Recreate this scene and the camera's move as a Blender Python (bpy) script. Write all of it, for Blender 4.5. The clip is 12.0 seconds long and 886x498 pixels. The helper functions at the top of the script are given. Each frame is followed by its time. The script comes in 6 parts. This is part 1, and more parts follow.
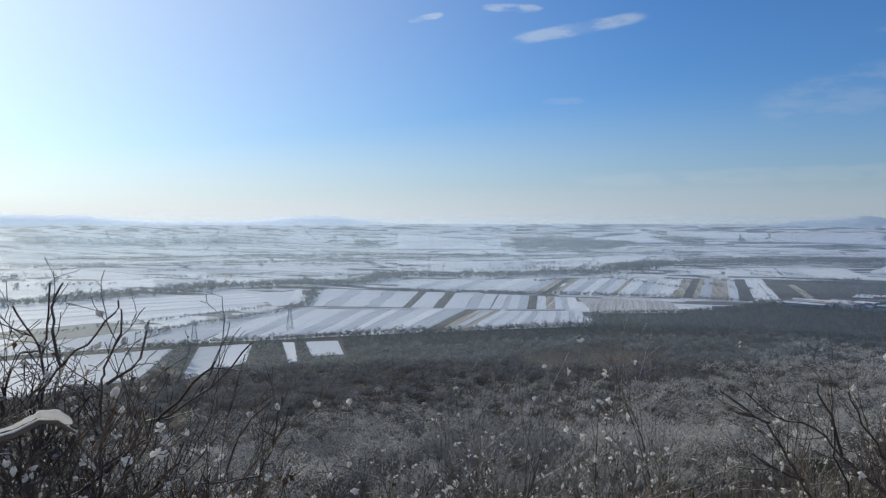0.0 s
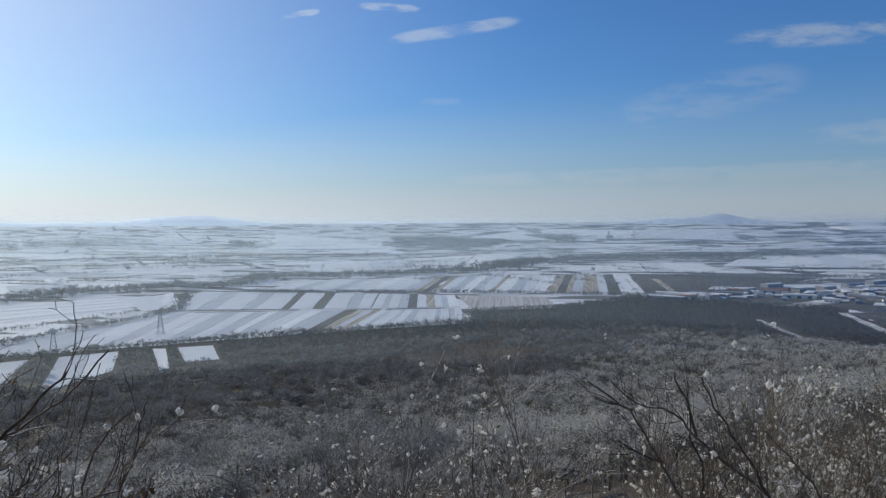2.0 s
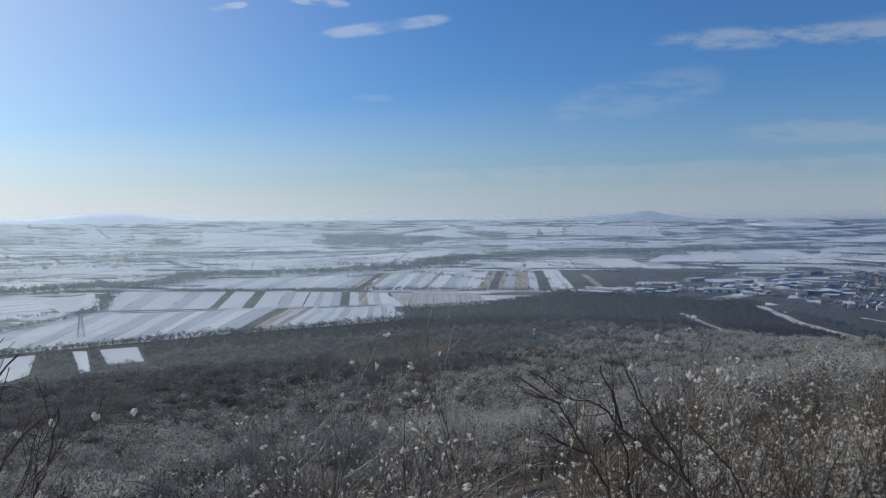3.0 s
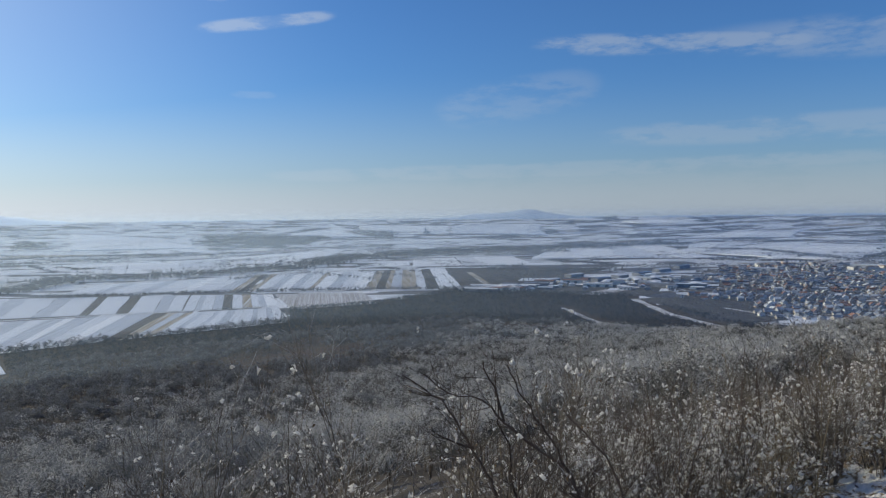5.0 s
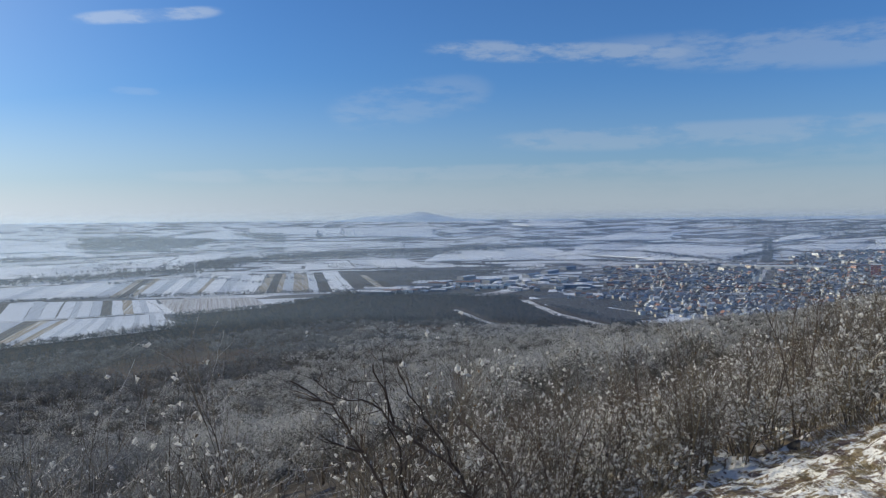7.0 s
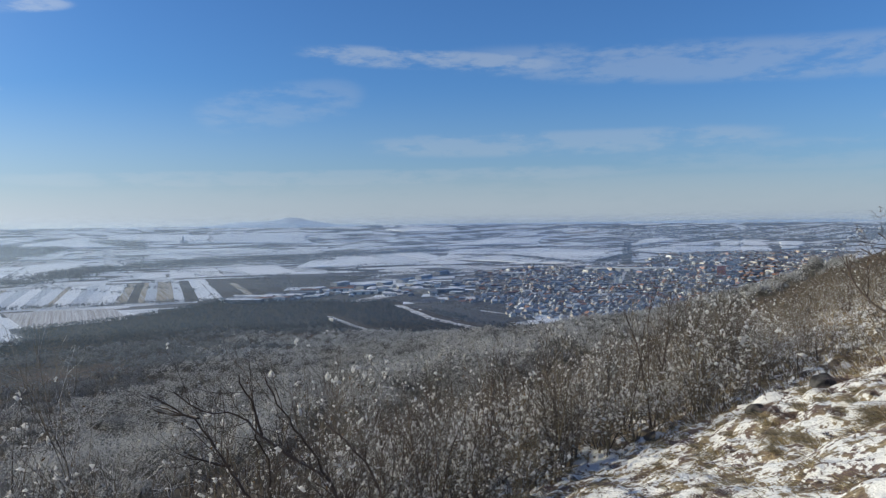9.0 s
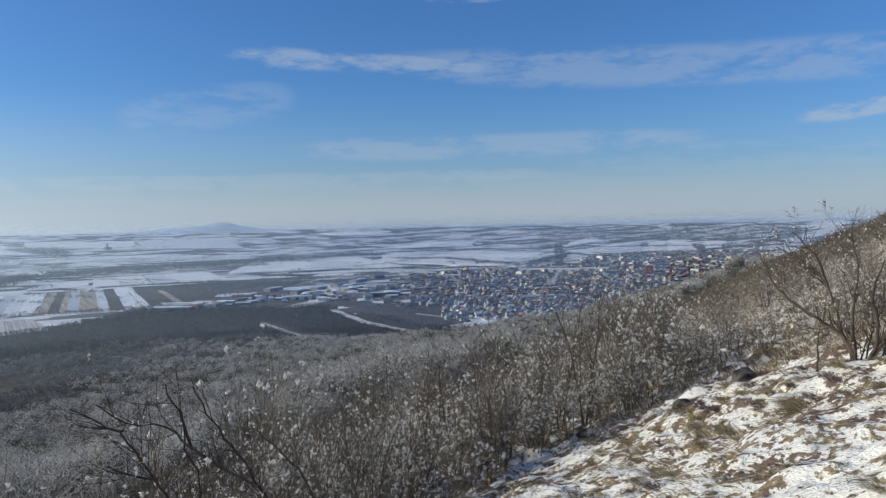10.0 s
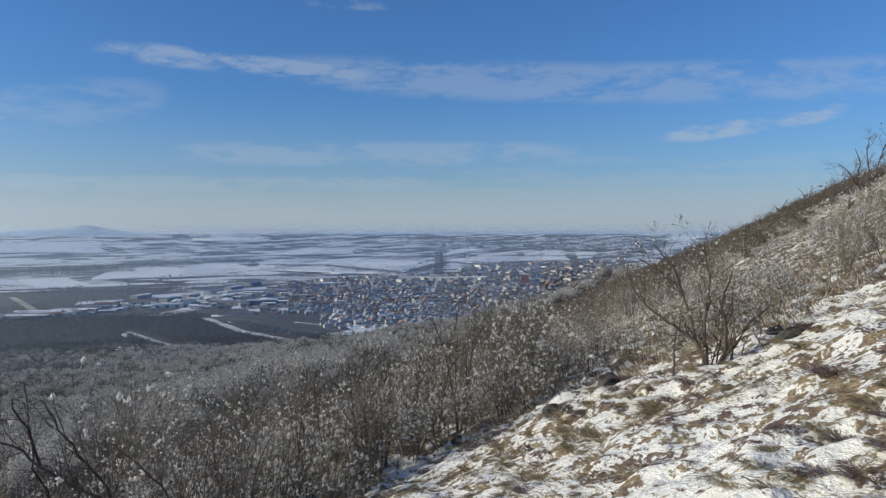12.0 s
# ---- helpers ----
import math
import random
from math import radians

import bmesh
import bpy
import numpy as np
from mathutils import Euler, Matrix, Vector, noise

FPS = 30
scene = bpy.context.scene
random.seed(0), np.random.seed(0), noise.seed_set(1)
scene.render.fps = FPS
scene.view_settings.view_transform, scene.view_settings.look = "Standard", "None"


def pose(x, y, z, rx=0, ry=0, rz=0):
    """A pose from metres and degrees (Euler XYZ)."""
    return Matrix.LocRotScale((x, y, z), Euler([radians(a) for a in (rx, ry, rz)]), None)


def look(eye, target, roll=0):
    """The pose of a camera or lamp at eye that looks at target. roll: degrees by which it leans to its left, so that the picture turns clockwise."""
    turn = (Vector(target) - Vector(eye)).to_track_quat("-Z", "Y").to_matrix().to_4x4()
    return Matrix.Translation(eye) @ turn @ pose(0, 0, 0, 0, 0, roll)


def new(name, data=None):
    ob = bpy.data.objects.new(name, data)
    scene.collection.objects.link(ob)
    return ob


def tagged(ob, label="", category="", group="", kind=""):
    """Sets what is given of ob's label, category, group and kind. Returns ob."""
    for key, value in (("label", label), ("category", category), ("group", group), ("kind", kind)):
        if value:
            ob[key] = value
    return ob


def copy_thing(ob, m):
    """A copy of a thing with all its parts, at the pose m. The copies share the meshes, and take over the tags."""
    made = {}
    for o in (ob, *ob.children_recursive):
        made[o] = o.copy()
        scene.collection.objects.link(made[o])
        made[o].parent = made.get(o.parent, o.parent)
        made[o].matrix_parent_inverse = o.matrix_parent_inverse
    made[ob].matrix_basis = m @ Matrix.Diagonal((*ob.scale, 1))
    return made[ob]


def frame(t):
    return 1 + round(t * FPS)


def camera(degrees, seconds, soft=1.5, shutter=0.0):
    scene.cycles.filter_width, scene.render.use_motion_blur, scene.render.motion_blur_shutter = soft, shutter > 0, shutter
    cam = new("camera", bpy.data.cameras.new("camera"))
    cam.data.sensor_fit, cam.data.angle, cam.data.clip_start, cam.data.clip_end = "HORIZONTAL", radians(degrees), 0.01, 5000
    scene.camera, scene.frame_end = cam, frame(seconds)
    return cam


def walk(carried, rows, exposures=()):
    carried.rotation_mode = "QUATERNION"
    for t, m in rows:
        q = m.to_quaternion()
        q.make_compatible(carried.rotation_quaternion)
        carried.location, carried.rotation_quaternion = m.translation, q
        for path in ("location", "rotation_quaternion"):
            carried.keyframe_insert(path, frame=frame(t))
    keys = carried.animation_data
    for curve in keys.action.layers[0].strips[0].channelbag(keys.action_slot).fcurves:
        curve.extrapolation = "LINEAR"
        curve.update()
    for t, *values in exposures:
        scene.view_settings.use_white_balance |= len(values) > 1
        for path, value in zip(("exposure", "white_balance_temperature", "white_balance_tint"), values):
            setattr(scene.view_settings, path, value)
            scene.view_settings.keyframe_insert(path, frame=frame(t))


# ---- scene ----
# ---------------------------------------------------------------- camera
EYE = 140.0          # eye over the plain
REACH = 0.25         # the camera is held this far from the turning body
cam = camera(61.66, 12.0, soft=1.25)
# seconds, yaw, pitch, roll
TURN = [
    (0.0, 0.00, -2.18, -0.10),
    (0.5, -1.84, -2.22, 0.03),
    (1.0, -4.22, -2.23, 0.11),
    (1.5, -6.61, -2.20, 0.15),
    (2.0, -9.26, -2.25, 0.22),
    (2.5, -11.95, -2.35, 0.28),
    (3.0, -14.47, -2.49, 0.29),
    (5.0, -23.20, -2.62, 0.64),
    (5.5, -25.34, -2.64, 0.49),
    (6.0, -27.38, -2.62, 0.42),
    (6.5, -29.41, -2.57, 0.43),
    (7.0, -31.42, -2.49, 0.44),
    (9.0, -41.15, -2.16, 0.61),
    (9.5, -43.74, -2.07, 0.84),
    (10.0, -46.21, -1.99, 1.15),
    (10.5, -48.69, -1.91, 1.08),
    (11.0, -51.12, -1.82, 0.75),
    (11.5, -53.39, -1.62, 0.39),
    (12.0, -55.39, -1.47, 0.12),
]


def held(yaw, pitch, roll):
    a = radians(yaw)
    return pose(-math.sin(a) * REACH, math.cos(a) * REACH, EYE, 90 + pitch, roll, yaw)


walk(cam, [(t, held(y, p, r)) for t, y, p, r in TURN], ((0.0, -0.06), (3.0, -0.13), (6.0, -0.01), (9.5, 0.07), (12.0, 0.0)))

# ---------------------------------------------------------------- world, sun
SUN_BEARING, SUN_HEIGHT = 46.0, 21.0     # degrees; bearings count to the left of +y


def bearing(a, d=1.0):
    """Plan point at a bearing (degrees, left of +y) and a distance from the viewpoint."""
    return -math.sin(radians(a)) * d, math.cos(radians(a)) * d


def link(nt, a, b):
    nt.links.new(a, b)


def math_node(nt, op, a, b=None, c=None, clamp=False):
    n = nt.nodes.new("ShaderNodeMath")
    n.operation, n.use_clamp = op, clamp
    for i, v in enumerate((a, b, c)):
        if v is None:
            continue
        if isinstance(v, (int, float)):
            n.inputs[i].default_value = v
        else:
            link(nt, v, n.inputs[i])
    return n.outputs[0]


def noise_node(nt, vec, scale, detail=4.0, rough=0.55):
    n = nt.nodes.new("ShaderNodeTexNoise")
    n.inputs["Scale"].default_value, n.inputs["Detail"].default_value, n.inputs["Roughness"].default_value = scale, detail, rough
    link(nt, vec, n.inputs["Vector"])
    return n.outputs[0]


def smooth_node(nt, v, lo, hi, out0=0.0, out1=1.0):
    n = nt.nodes.new("ShaderNodeMapRange")
    n.interpolation_type = "SMOOTHSTEP"
    for k, x in (("From Min", lo), ("From Max", hi), ("To Min", out0), ("To Max", out1)):
        n.inputs[k].default_value = x
    link(nt, v, n.inputs["Value"])
    return n.outputs[0]


def mix_node(nt, fac, a, b):
    n = nt.nodes.new("ShaderNodeMix")
    n.data_type = "RGBA"
    for i, v in ((0, fac), (6, a), (7, b)):
        if isinstance(v, (int, float)):
            n.inputs[i].default_value = v
        elif isinstance(v, tuple):
            n.inputs[i].default_value = (*v[:3], 1)
        else:
            link(nt, v, n.inputs[i])
    return n.outputs[2]


world = bpy.data.worlds.new("winter_sky")
scene.world = world
world.use_nodes = True
wt = world.node_tree
wt.nodes.clear()
sky = wt.nodes.new("ShaderNodeTexSky")
sky.sky_type, sky.sun_disc = "NISHITA", False
sky.sun_elevation, sky.sun_rotation = radians(SUN_HEIGHT), radians(-SUN_BEARING)
sky.altitude, sky.air_density, sky.dust_density, sky.ozone_density = 200, 1.0, 1.0, 2.0
SKY_STRENGTH = 0.086
SKY_TINT = (0.50, 0.90, 1.45, 1)
coord = wt.nodes.new("ShaderNodeTexCoord").outputs["Generated"]
sep = wt.nodes.new("ShaderNodeSeparateXYZ")
link(wt, coord, sep.inputs[0])
az = math_node(wt, "MULTIPLY", math_node(wt, "ARCTAN2", sep.outputs[0], sep.outputs[1]), 57.2958)   # to the right
el = math_node(wt, "MULTIPLY", math_node(wt, "ARCSINE", sep.outputs[2]), 57.2958)
flat = wt.nodes.new("ShaderNodeCombineXYZ")
link(wt, az, flat.inputs[0])
link(wt, math_node(wt, "MULTIPLY", el, 3.2), flat.inputs[1])
wisp = noise_node(wt, flat.outputs[0], 0.16, 7.0, 0.6)
fine = noise_node(wt, flat.outputs[0], 0.5, 5.0, 0.6)
grain = smooth_node(wt, math_node(wt, "ADD", math_node(wt, "MULTIPLY", wisp, 0.65), math_node(wt, "MULTIPLY", fine, 0.35)), 0.34, 0.68)


def cloud(a0, e0, a1, e1, thick, density, cut):
    """A streak of cloud from (a0, e0) to (a1, e1), degrees right and up, of half thickness thick."""
    la, le = a1 - a0, e1 - e0
    n2 = math.hypot(la, le)
    da, de = math_node(wt, "SUBTRACT", az, (a0 + a1) / 2), math_node(wt, "SUBTRACT", el, (e0 + e1) / 2)
    along = math_node(wt, "ADD", math_node(wt, "MULTIPLY", da, la / n2), math_node(wt, "MULTIPLY", de, le / n2))
    across = math_node(wt, "SUBTRACT", math_node(wt, "MULTIPLY", de, la / n2), math_node(wt, "MULTIPLY", da, le / n2))
    u, v = math_node(wt, "DIVIDE", along, n2 / 2), math_node(wt, "DIVIDE", across, thick)
    d2 = math_node(wt, "ADD", math_node(wt, "POWER", math_node(wt, "ABSOLUTE", u), 4.0), math_node(wt, "MULTIPLY", v, v))
    body = smooth_node(wt, d2, 1.0, 0.0)
    lump = math_node(wt, "ADD", grain, math_node(wt, "MULTIPLY", body, 0.30))
    return math_node(wt, "MULTIPLY", math_node(wt, "MULTIPLY", smooth_node(wt, lump, cut - 0.28, cut + 0.42), smooth_node(wt, body, 0.0, 0.9)), density)


cover = None
for row in ((4.6, 13.4, 15.8, 14.9, 0.62, 0.42, 0.38), (-3.0, 14.8, 0.2, 15.4, 0.32, 0.42, 0.70), (2.6, 15.9, 8.0, 15.6, 0.42, 0.42, 0.68),
            (29.0, 12.7, 52.0, 11.5, 1.0, 0.42, 0.60), (38.0, 12.2, 96.0, 9.6, 1.9, 0.27, 0.48), (22.0, 7.6, 36.0, 9.8, 2.0, 0.17, 0.56),
            (33.0, 5.7, 68.0, 5.9, 1.2, 0.27, 0.46), (71.0, 6.6, 85.0, 8.2, 0.85, 0.5, 0.62), (6.0, 3.0, 60.0, 3.7, 0.8, 0.24, 0.48),
            (8.0, 2.0, 120.0, 2.2, 1.6, 0.12, 0.42), (52.0, 4.6, 95.0, 4.0, 1.5, 0.16, 0.50), (7.0, 9.0, 11.0, 9.0, 0.4, 0.12, 0.66), (44.0, 16.8, 52.0, 16.6, 0.5, 0.25, 0.62)):
    one = cloud(*row)
    cover = one if cover is None else math_node(wt, "MAXIMUM", cover, one)
bg_sky, bg_cloud, mixer, out = (wt.nodes.new("ShaderNode" + k) for k in ("Background", "Background", "MixShader", "OutputWorld"))
clear = wt.nodes.new("ShaderNodeMix")
clear.data_type, clear.blend_type = "RGBA", "MULTIPLY"
clear.inputs[0].default_value, clear.inputs[7].default_value = 1.0, SKY_TINT
link(wt, sky.outputs[0], clear.inputs[6])
link(wt, clear.outputs[2], bg_sky.inputs[0])
haze = math_node(wt, "MULTIPLY", smooth_node(wt, el, 11.0, -1.5), smooth_node(wt, az, -45.0, 65.0, 0.95, 0.34))
haze = math_node(wt, "MAXIMUM", haze, math_node(wt, "MULTIPLY", smooth_node(wt, el, 6.5, -0.5), smooth_node(wt, az, -45.0, 80.0, 1.0, 0.78)))
# the bright glow of thin air round the sun
off_a, off_e = math_node(wt, "ADD", az, SUN_BEARING), math_node(wt, "SUBTRACT", el, SUN_HEIGHT)
from_sun = math_node(wt, "SQRT", math_node(wt, "ADD", math_node(wt, "MULTIPLY", off_a, off_a), math_node(wt, "MULTIPLY", off_e, off_e)))
haze = math_node(wt, "MAXIMUM", haze, smooth_node(wt, from_sun, 66.0, 0.0, 0.0, 0.62))
cover = math_node(wt, "ADD", cover, math_node(wt, "MULTIPLY", haze, math_node(wt, "SUBTRACT", 1.0, cover)))
bg_sky.inputs[1].default_value = SKY_STRENGTH
link(wt, mix_node(wt, smooth_node(wt, from_sun, 75.0, 10.0), (0.755, 0.865, 1.0), (0.93, 0.955, 0.97)), bg_cloud.inputs[0])
link(wt, smooth_node(wt, from_sun, 90.0, 14.0, 0.57, 1.0), bg_cloud.inputs[1])
link(wt, cover, mixer.inputs[0]), link(wt, bg_sky.outputs[0], mixer.inputs[1]), link(wt, bg_cloud.outputs[0], mixer.inputs[2])
link(wt, mixer.outputs[0], out.inputs[0])

sun = new("sun", bpy.data.lights.new("sun", "SUN"))
sun.data.energy, sun.data.angle, sun.data.color = 3.6, radians(0.53), (1.0, 0.915, 0.69)
sx, sy = bearing(SUN_BEARING, math.cos(radians(SUN_HEIGHT)))
sun.matrix_world = look((sx * 900, sy * 900, EYE + math.sin(radians(SUN_HEIGHT)) * 900), (0, 0, EYE))


# ---------------------------------------------------------------- materials
def material(name, rough=0.9):
    m = bpy.data.materials.new(name)
    m.use_nodes = True
    b = m.node_tree.nodes["Principled BSDF"]
    b.inputs["Roughness"].default_value = rough
    b.inputs["Specular IOR Level"].default_value = 0.2
    return m, m.node_tree, b


def position(nt, sx=1.0, sy=1.0, sz=1.0, turn=0.0):
    c = nt.nodes.new("ShaderNodeTexCoord")
    p = nt.nodes.new("ShaderNodeMapping")
    p.vector_type = "TEXTURE"
    p.inputs["Rotation"].default_value[2] = radians(turn)
    p.inputs["Scale"].default_value = (sx, sy, sz)
    link(nt, c.outputs["Object"], p.inputs[0])
    return p.outputs[0]


def bump(nt, b, height, strength, distance):
    n = nt.nodes.new("ShaderNodeBump")
    n.inputs["Strength"].default_value, n.inputs["Distance"].default_value = strength, distance
    link(nt, height, n.inputs["Height"])
    link(nt, n.outputs[0], b.inputs["Normal"])


def two_tone(name, a, b, scale, lo=0.4, hi=0.6, c=None, scale2=None, lo2=0.5, hi2=0.65, rough=0.9, relief=0.0, dist=0.1, stretch=(1, 1, 1), turn=0.0):
    """A surface whose colour wanders between a and b, with c in patches of a second scale."""
    m, nt, bs = material(name, rough)
    pos = position(nt, *stretch, turn)
    n1 = noise_node(nt, pos, scale, 6.0)
    col = mix_node(nt, smooth_node(nt, n1, lo, hi), a, b)
    if c:
        n2 = noise_node(nt, pos, scale2, 5.0)
        col = mix_node(nt, smooth_node(nt, n2, lo2, hi2), col, c)
    link(nt, col, bs.inputs["Base Color"])
    if relief:
        bump(nt, bs, n1, relief, dist)
    return m


def island(name, low, high, rough=0.85, by_object=False, cap=None, ramp=(0.0, 1.0), through_=0.0, patch=0.35, patch_deep=0.35):
    """Colour picked for each loose piece between low and high; cap whitens what faces upward, where snow lies."""
    m, nt, bs = material(name, rough)
    if by_object:
        r = nt.nodes.new("ShaderNodeObjectInfo").outputs["Random"]
    else:
        r = nt.nodes.new("ShaderNodeNewGeometry").outputs["Random Per Island"]
    col = mix_node(nt, smooth_node(nt, r, *ramp), low, high)
    pos = position(nt)
    col = mix_node(nt, smooth_node(nt, noise_node(nt, pos, patch, 3.0), 0.38, 0.66, 0.0, patch_deep), col, tuple(x * 0.55 for x in low))
    if cap:
        g = nt.nodes.new("ShaderNodeNewGeometry")
        s = nt.nodes.new("ShaderNodeSeparateXYZ")
        link(nt, g.outputs["Normal"], s.inputs[0])
        up = math_node(nt, "ADD", s.outputs[2], math_node(nt, "MULTIPLY", noise_node(nt, position(nt), 9.0, 3.0), 0.9))
        col = mix_node(nt, smooth_node(nt, up, cap[0], cap[0] + 0.25, 0.0, cap[1]), col, (0.80, 0.80, 0.80))
    link(nt, col, bs.inputs["Base Color"])
    if through_:
        # thin twigs and rime let part of the light through
        back, both = nt.nodes.new("ShaderNodeBsdfTranslucent"), nt.nodes.new("ShaderNodeMixShader")
        both.inputs[0].default_value = through_
        link(nt, col, back.inputs["Color"])
        link(nt, bs.outputs[0], both.inputs[1]), link(nt, back.outputs[0], both.inputs[2])
        link(nt, both.outputs[0], nt.nodes["Material Output"].inputs["Surface"])
    return m


SNOW = (0.80, 0.788, 0.755)

FALL_TURN = 13.0
# the near slope: trodden snow with straw showing through
M_SLOPE, nt, bs = material("snowy_grass_slope", 0.85)
p1, p2 = position(nt), position(nt, 1.0, 0.45, 1.0, 30)
n_big, n_mid, n_fine = noise_node(nt, p1, 0.8, 3.0), noise_node(nt, position(nt, 0.17, 0.24, 0.2, FALL_TURN), 1.0, 5.0, 0.62), noise_node(nt, p1, 26.0, 4.0)
bare = math_node(nt, "ADD", math_node(nt, "MULTIPLY", n_big, 0.35), math_node(nt, "MULTIPLY", n_mid, 0.65))
fibre = noise_node(nt, position(nt, 0.012, 0.07, 0.04, FALL_TURN), 1.0, 4.0)
straw = mix_node(nt, smooth_node(nt, fibre, 0.3, 0.7), (0.10, 0.075, 0.052), (0.40, 0.32, 0.20))
straw = mix_node(nt, smooth_node(nt, noise_node(nt, p1, 2.6, 3.0), 0.44, 0.6), straw, (0.15, 0.105, 0.09))
mask = math_node(nt, "ADD", bare, math_node(nt, "MULTIPLY", math_node(nt, "SUBTRACT", fibre, 0.5), 0.06))
mask = math_node(nt, "ADD", mask, math_node(nt, "MULTIPLY", math_node(nt, "SUBTRACT", noise_node(nt, p1, 15.0, 5.0, 0.62), 0.5), 0.60))
col = mix_node(nt, smooth_node(nt, mask, 0.495, 0.55), SNOW, straw)
link(nt, col, bs.inputs["Base Color"])
bump(nt, bs, math_node(nt, "ADD", math_node(nt, "MULTIPLY", n_mid, 0.9), math_node(nt, "ADD", math_node(nt, "MULTIPLY", n_fine, 0.40), math_node(nt, "MULTIPLY", fibre, 0.06))), 0.6, 0.14)

M_FLOOR = two_tone("forest_floor", (0.055, 0.045, 0.037), (0.10, 0.085, 0.07), 0.25, c=(0.45, 0.45, 0.45), scale2=0.35, lo2=0.60, hi2=0.74, relief=0.4, dist=0.5)
M_BRUSH = two_tone("brush_floor", (0.085, 0.066, 0.05), (0.24, 0.19, 0.13), 5.0, c=(0.76, 0.75, 0.72), scale2=3.4, lo2=0.51, hi2=0.57, relief=0.4, dist=0.1)

M_GARDENS = two_tone("town_gardens", (0.085, 0.08, 0.075), (0.16, 0.145, 0.13), 0.03, c=(0.66, 0.66, 0.67), scale2=0.055, lo2=0.56, hi2=0.62)

# the open plain: a mosaic of snowed fields, stubble and dark grass, snowier toward the bright side
M_PLAIN, nt, bs = material("winter_plain", 0.9)
pos = position(nt, 1, 1, 1, 13)
cells = []
for sx_, sy_, tone in ((190.0, 48.0, 0), (60.0, 130.0, 1)):
    p = position(nt, sx_, sy_, 1e6, -13 if tone else -22)
    v = nt.nodes.new("ShaderNodeTexVoronoi")
    v.distance, v.voronoi_dimensions = "CHEBYCHEV", "2D"
    v.inputs["Scale"].default_value = 1.0
    link(nt, p, v.inputs["Vector"])
    s = nt.nodes.new("ShaderNodeSeparateXYZ")
    link(nt, v.outputs["Color"], s.inputs[0])
    cells.append((s.outputs[0], s.outputs[1]))
px = nt.nodes.new("ShaderNodeSeparateXYZ")
link(nt, position(nt), px.inputs[0])
rough_land = noise_node(nt, position(nt, 260, 110, 1e6), 1.0, 4.0)
chance = math_node(nt, "ADD", smooth_node(nt, px.outputs[0], -1400.0, 2600.0, 0.62, 0.46), math_node(nt, "MULTIPLY", math_node(nt, "SUBTRACT", rough_land, 0.5), 0.6))
pick = math_node(nt, "ADD", math_node(nt, "MULTIPLY", cells[0][0], 0.6), math_node(nt, "MULTIPLY", cells[1][0], 0.4))
snowy = smooth_node(nt, math_node(nt, "SUBTRACT", chance, pick), -0.03, 0.05)
dark = mix_node(nt, cells[0][1], (0.07, 0.065, 0.06), (0.15, 0.13, 0.105))
lite = mix_node(nt, cells[1][1], (0.66, 0.665, 0.67), (0.88, 0.88, 0.88))
blot = smooth_node(nt, noise_node(nt, position(nt, 120, 22, 1e6, -22), 1.0, 5.0), 0.55, 0.72, 0.0, 0.7)
lite = mix_node(nt, blot, lite, (0.22, 0.20, 0.18))
link(nt, mix_node(nt, snowy, dark, lite), bs.inputs["Base Color"])

FURROW = dict(stretch=(3.0, 240.0, 1e6), turn=-14)
M_WHITE = two_tone("field_white_snow", (0.90, 0.90, 0.90), (0.82, 0.82, 0.82), 1.0, **FURROW)
M_THIN = two_tone("field_thin_snow", (0.76, 0.775, 0.80), (0.68, 0.695, 0.72), 1.0, c=(0.52, 0.53, 0.55), scale2=0.6, lo2=0.60, hi2=0.72, **FURROW)
M_BLUE = two_tone("field_sparse_snow", (0.58, 0.605, 0.65), (0.48, 0.50, 0.54), 1.0, c=(0.36, 0.37, 0.39), scale2=0.6, lo2=0.6, hi2=0.72, **FURROW)
M_TAN = two_tone("field_stubble", (0.30, 0.25, 0.18), (0.50, 0.46, 0.40), 1.0, c=(0.65, 0.65, 0.66), scale2=0.7, lo2=0.55, hi2=0.7, **FURROW)
M_SOIL = two_tone("field_dark_soil", (0.085, 0.083, 0.082), (0.135, 0.13, 0.124), 1.0, **FURROW)
M_PALE = two_tone("field_pale_grass_snow", (0.42, 0.40, 0.39), (0.58, 0.57, 0.58), 1.0, c=(0.28, 0.25, 0.22), scale2=0.7, lo2=0.56, hi2=0.7, **FURROW)
for m_ in (M_WHITE, M_THIN, M_BLUE, M_PLAIN):
    m_.node_tree.nodes["Principled BSDF"].inputs["Roughness"].default_value = 0.55
    m_.node_tree.nodes["Principled BSDF"].inputs["Specular IOR Level"].default_value = 0.5 if m_ is M_PLAIN else 0.3
M_TRACK = two_tone("snowy_track", (0.72, 0.72, 0.73), (0.48, 0.45, 0.42), 0.06, c=(0.25, 0.22, 0.19), scale2=0.11, lo2=0.6, hi2=0.7)
COVERS = {"w": M_WHITE, "t": M_THIN, "b": M_BLUE, "s": M_TAN, "d": M_SOIL, "p": M_PALE, "k": M_TRACK}
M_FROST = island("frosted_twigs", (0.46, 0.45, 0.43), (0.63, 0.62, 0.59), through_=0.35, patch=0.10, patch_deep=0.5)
# distance haze is mixed into these dark wood and plantation colours as blue-grey
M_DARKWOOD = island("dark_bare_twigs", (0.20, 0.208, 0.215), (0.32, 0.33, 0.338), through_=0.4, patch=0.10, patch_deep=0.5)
M_PLANTATION = island("plantation_twigs", (0.060, 0.078, 0.090), (0.095, 0.118, 0.132), through_=0.35)
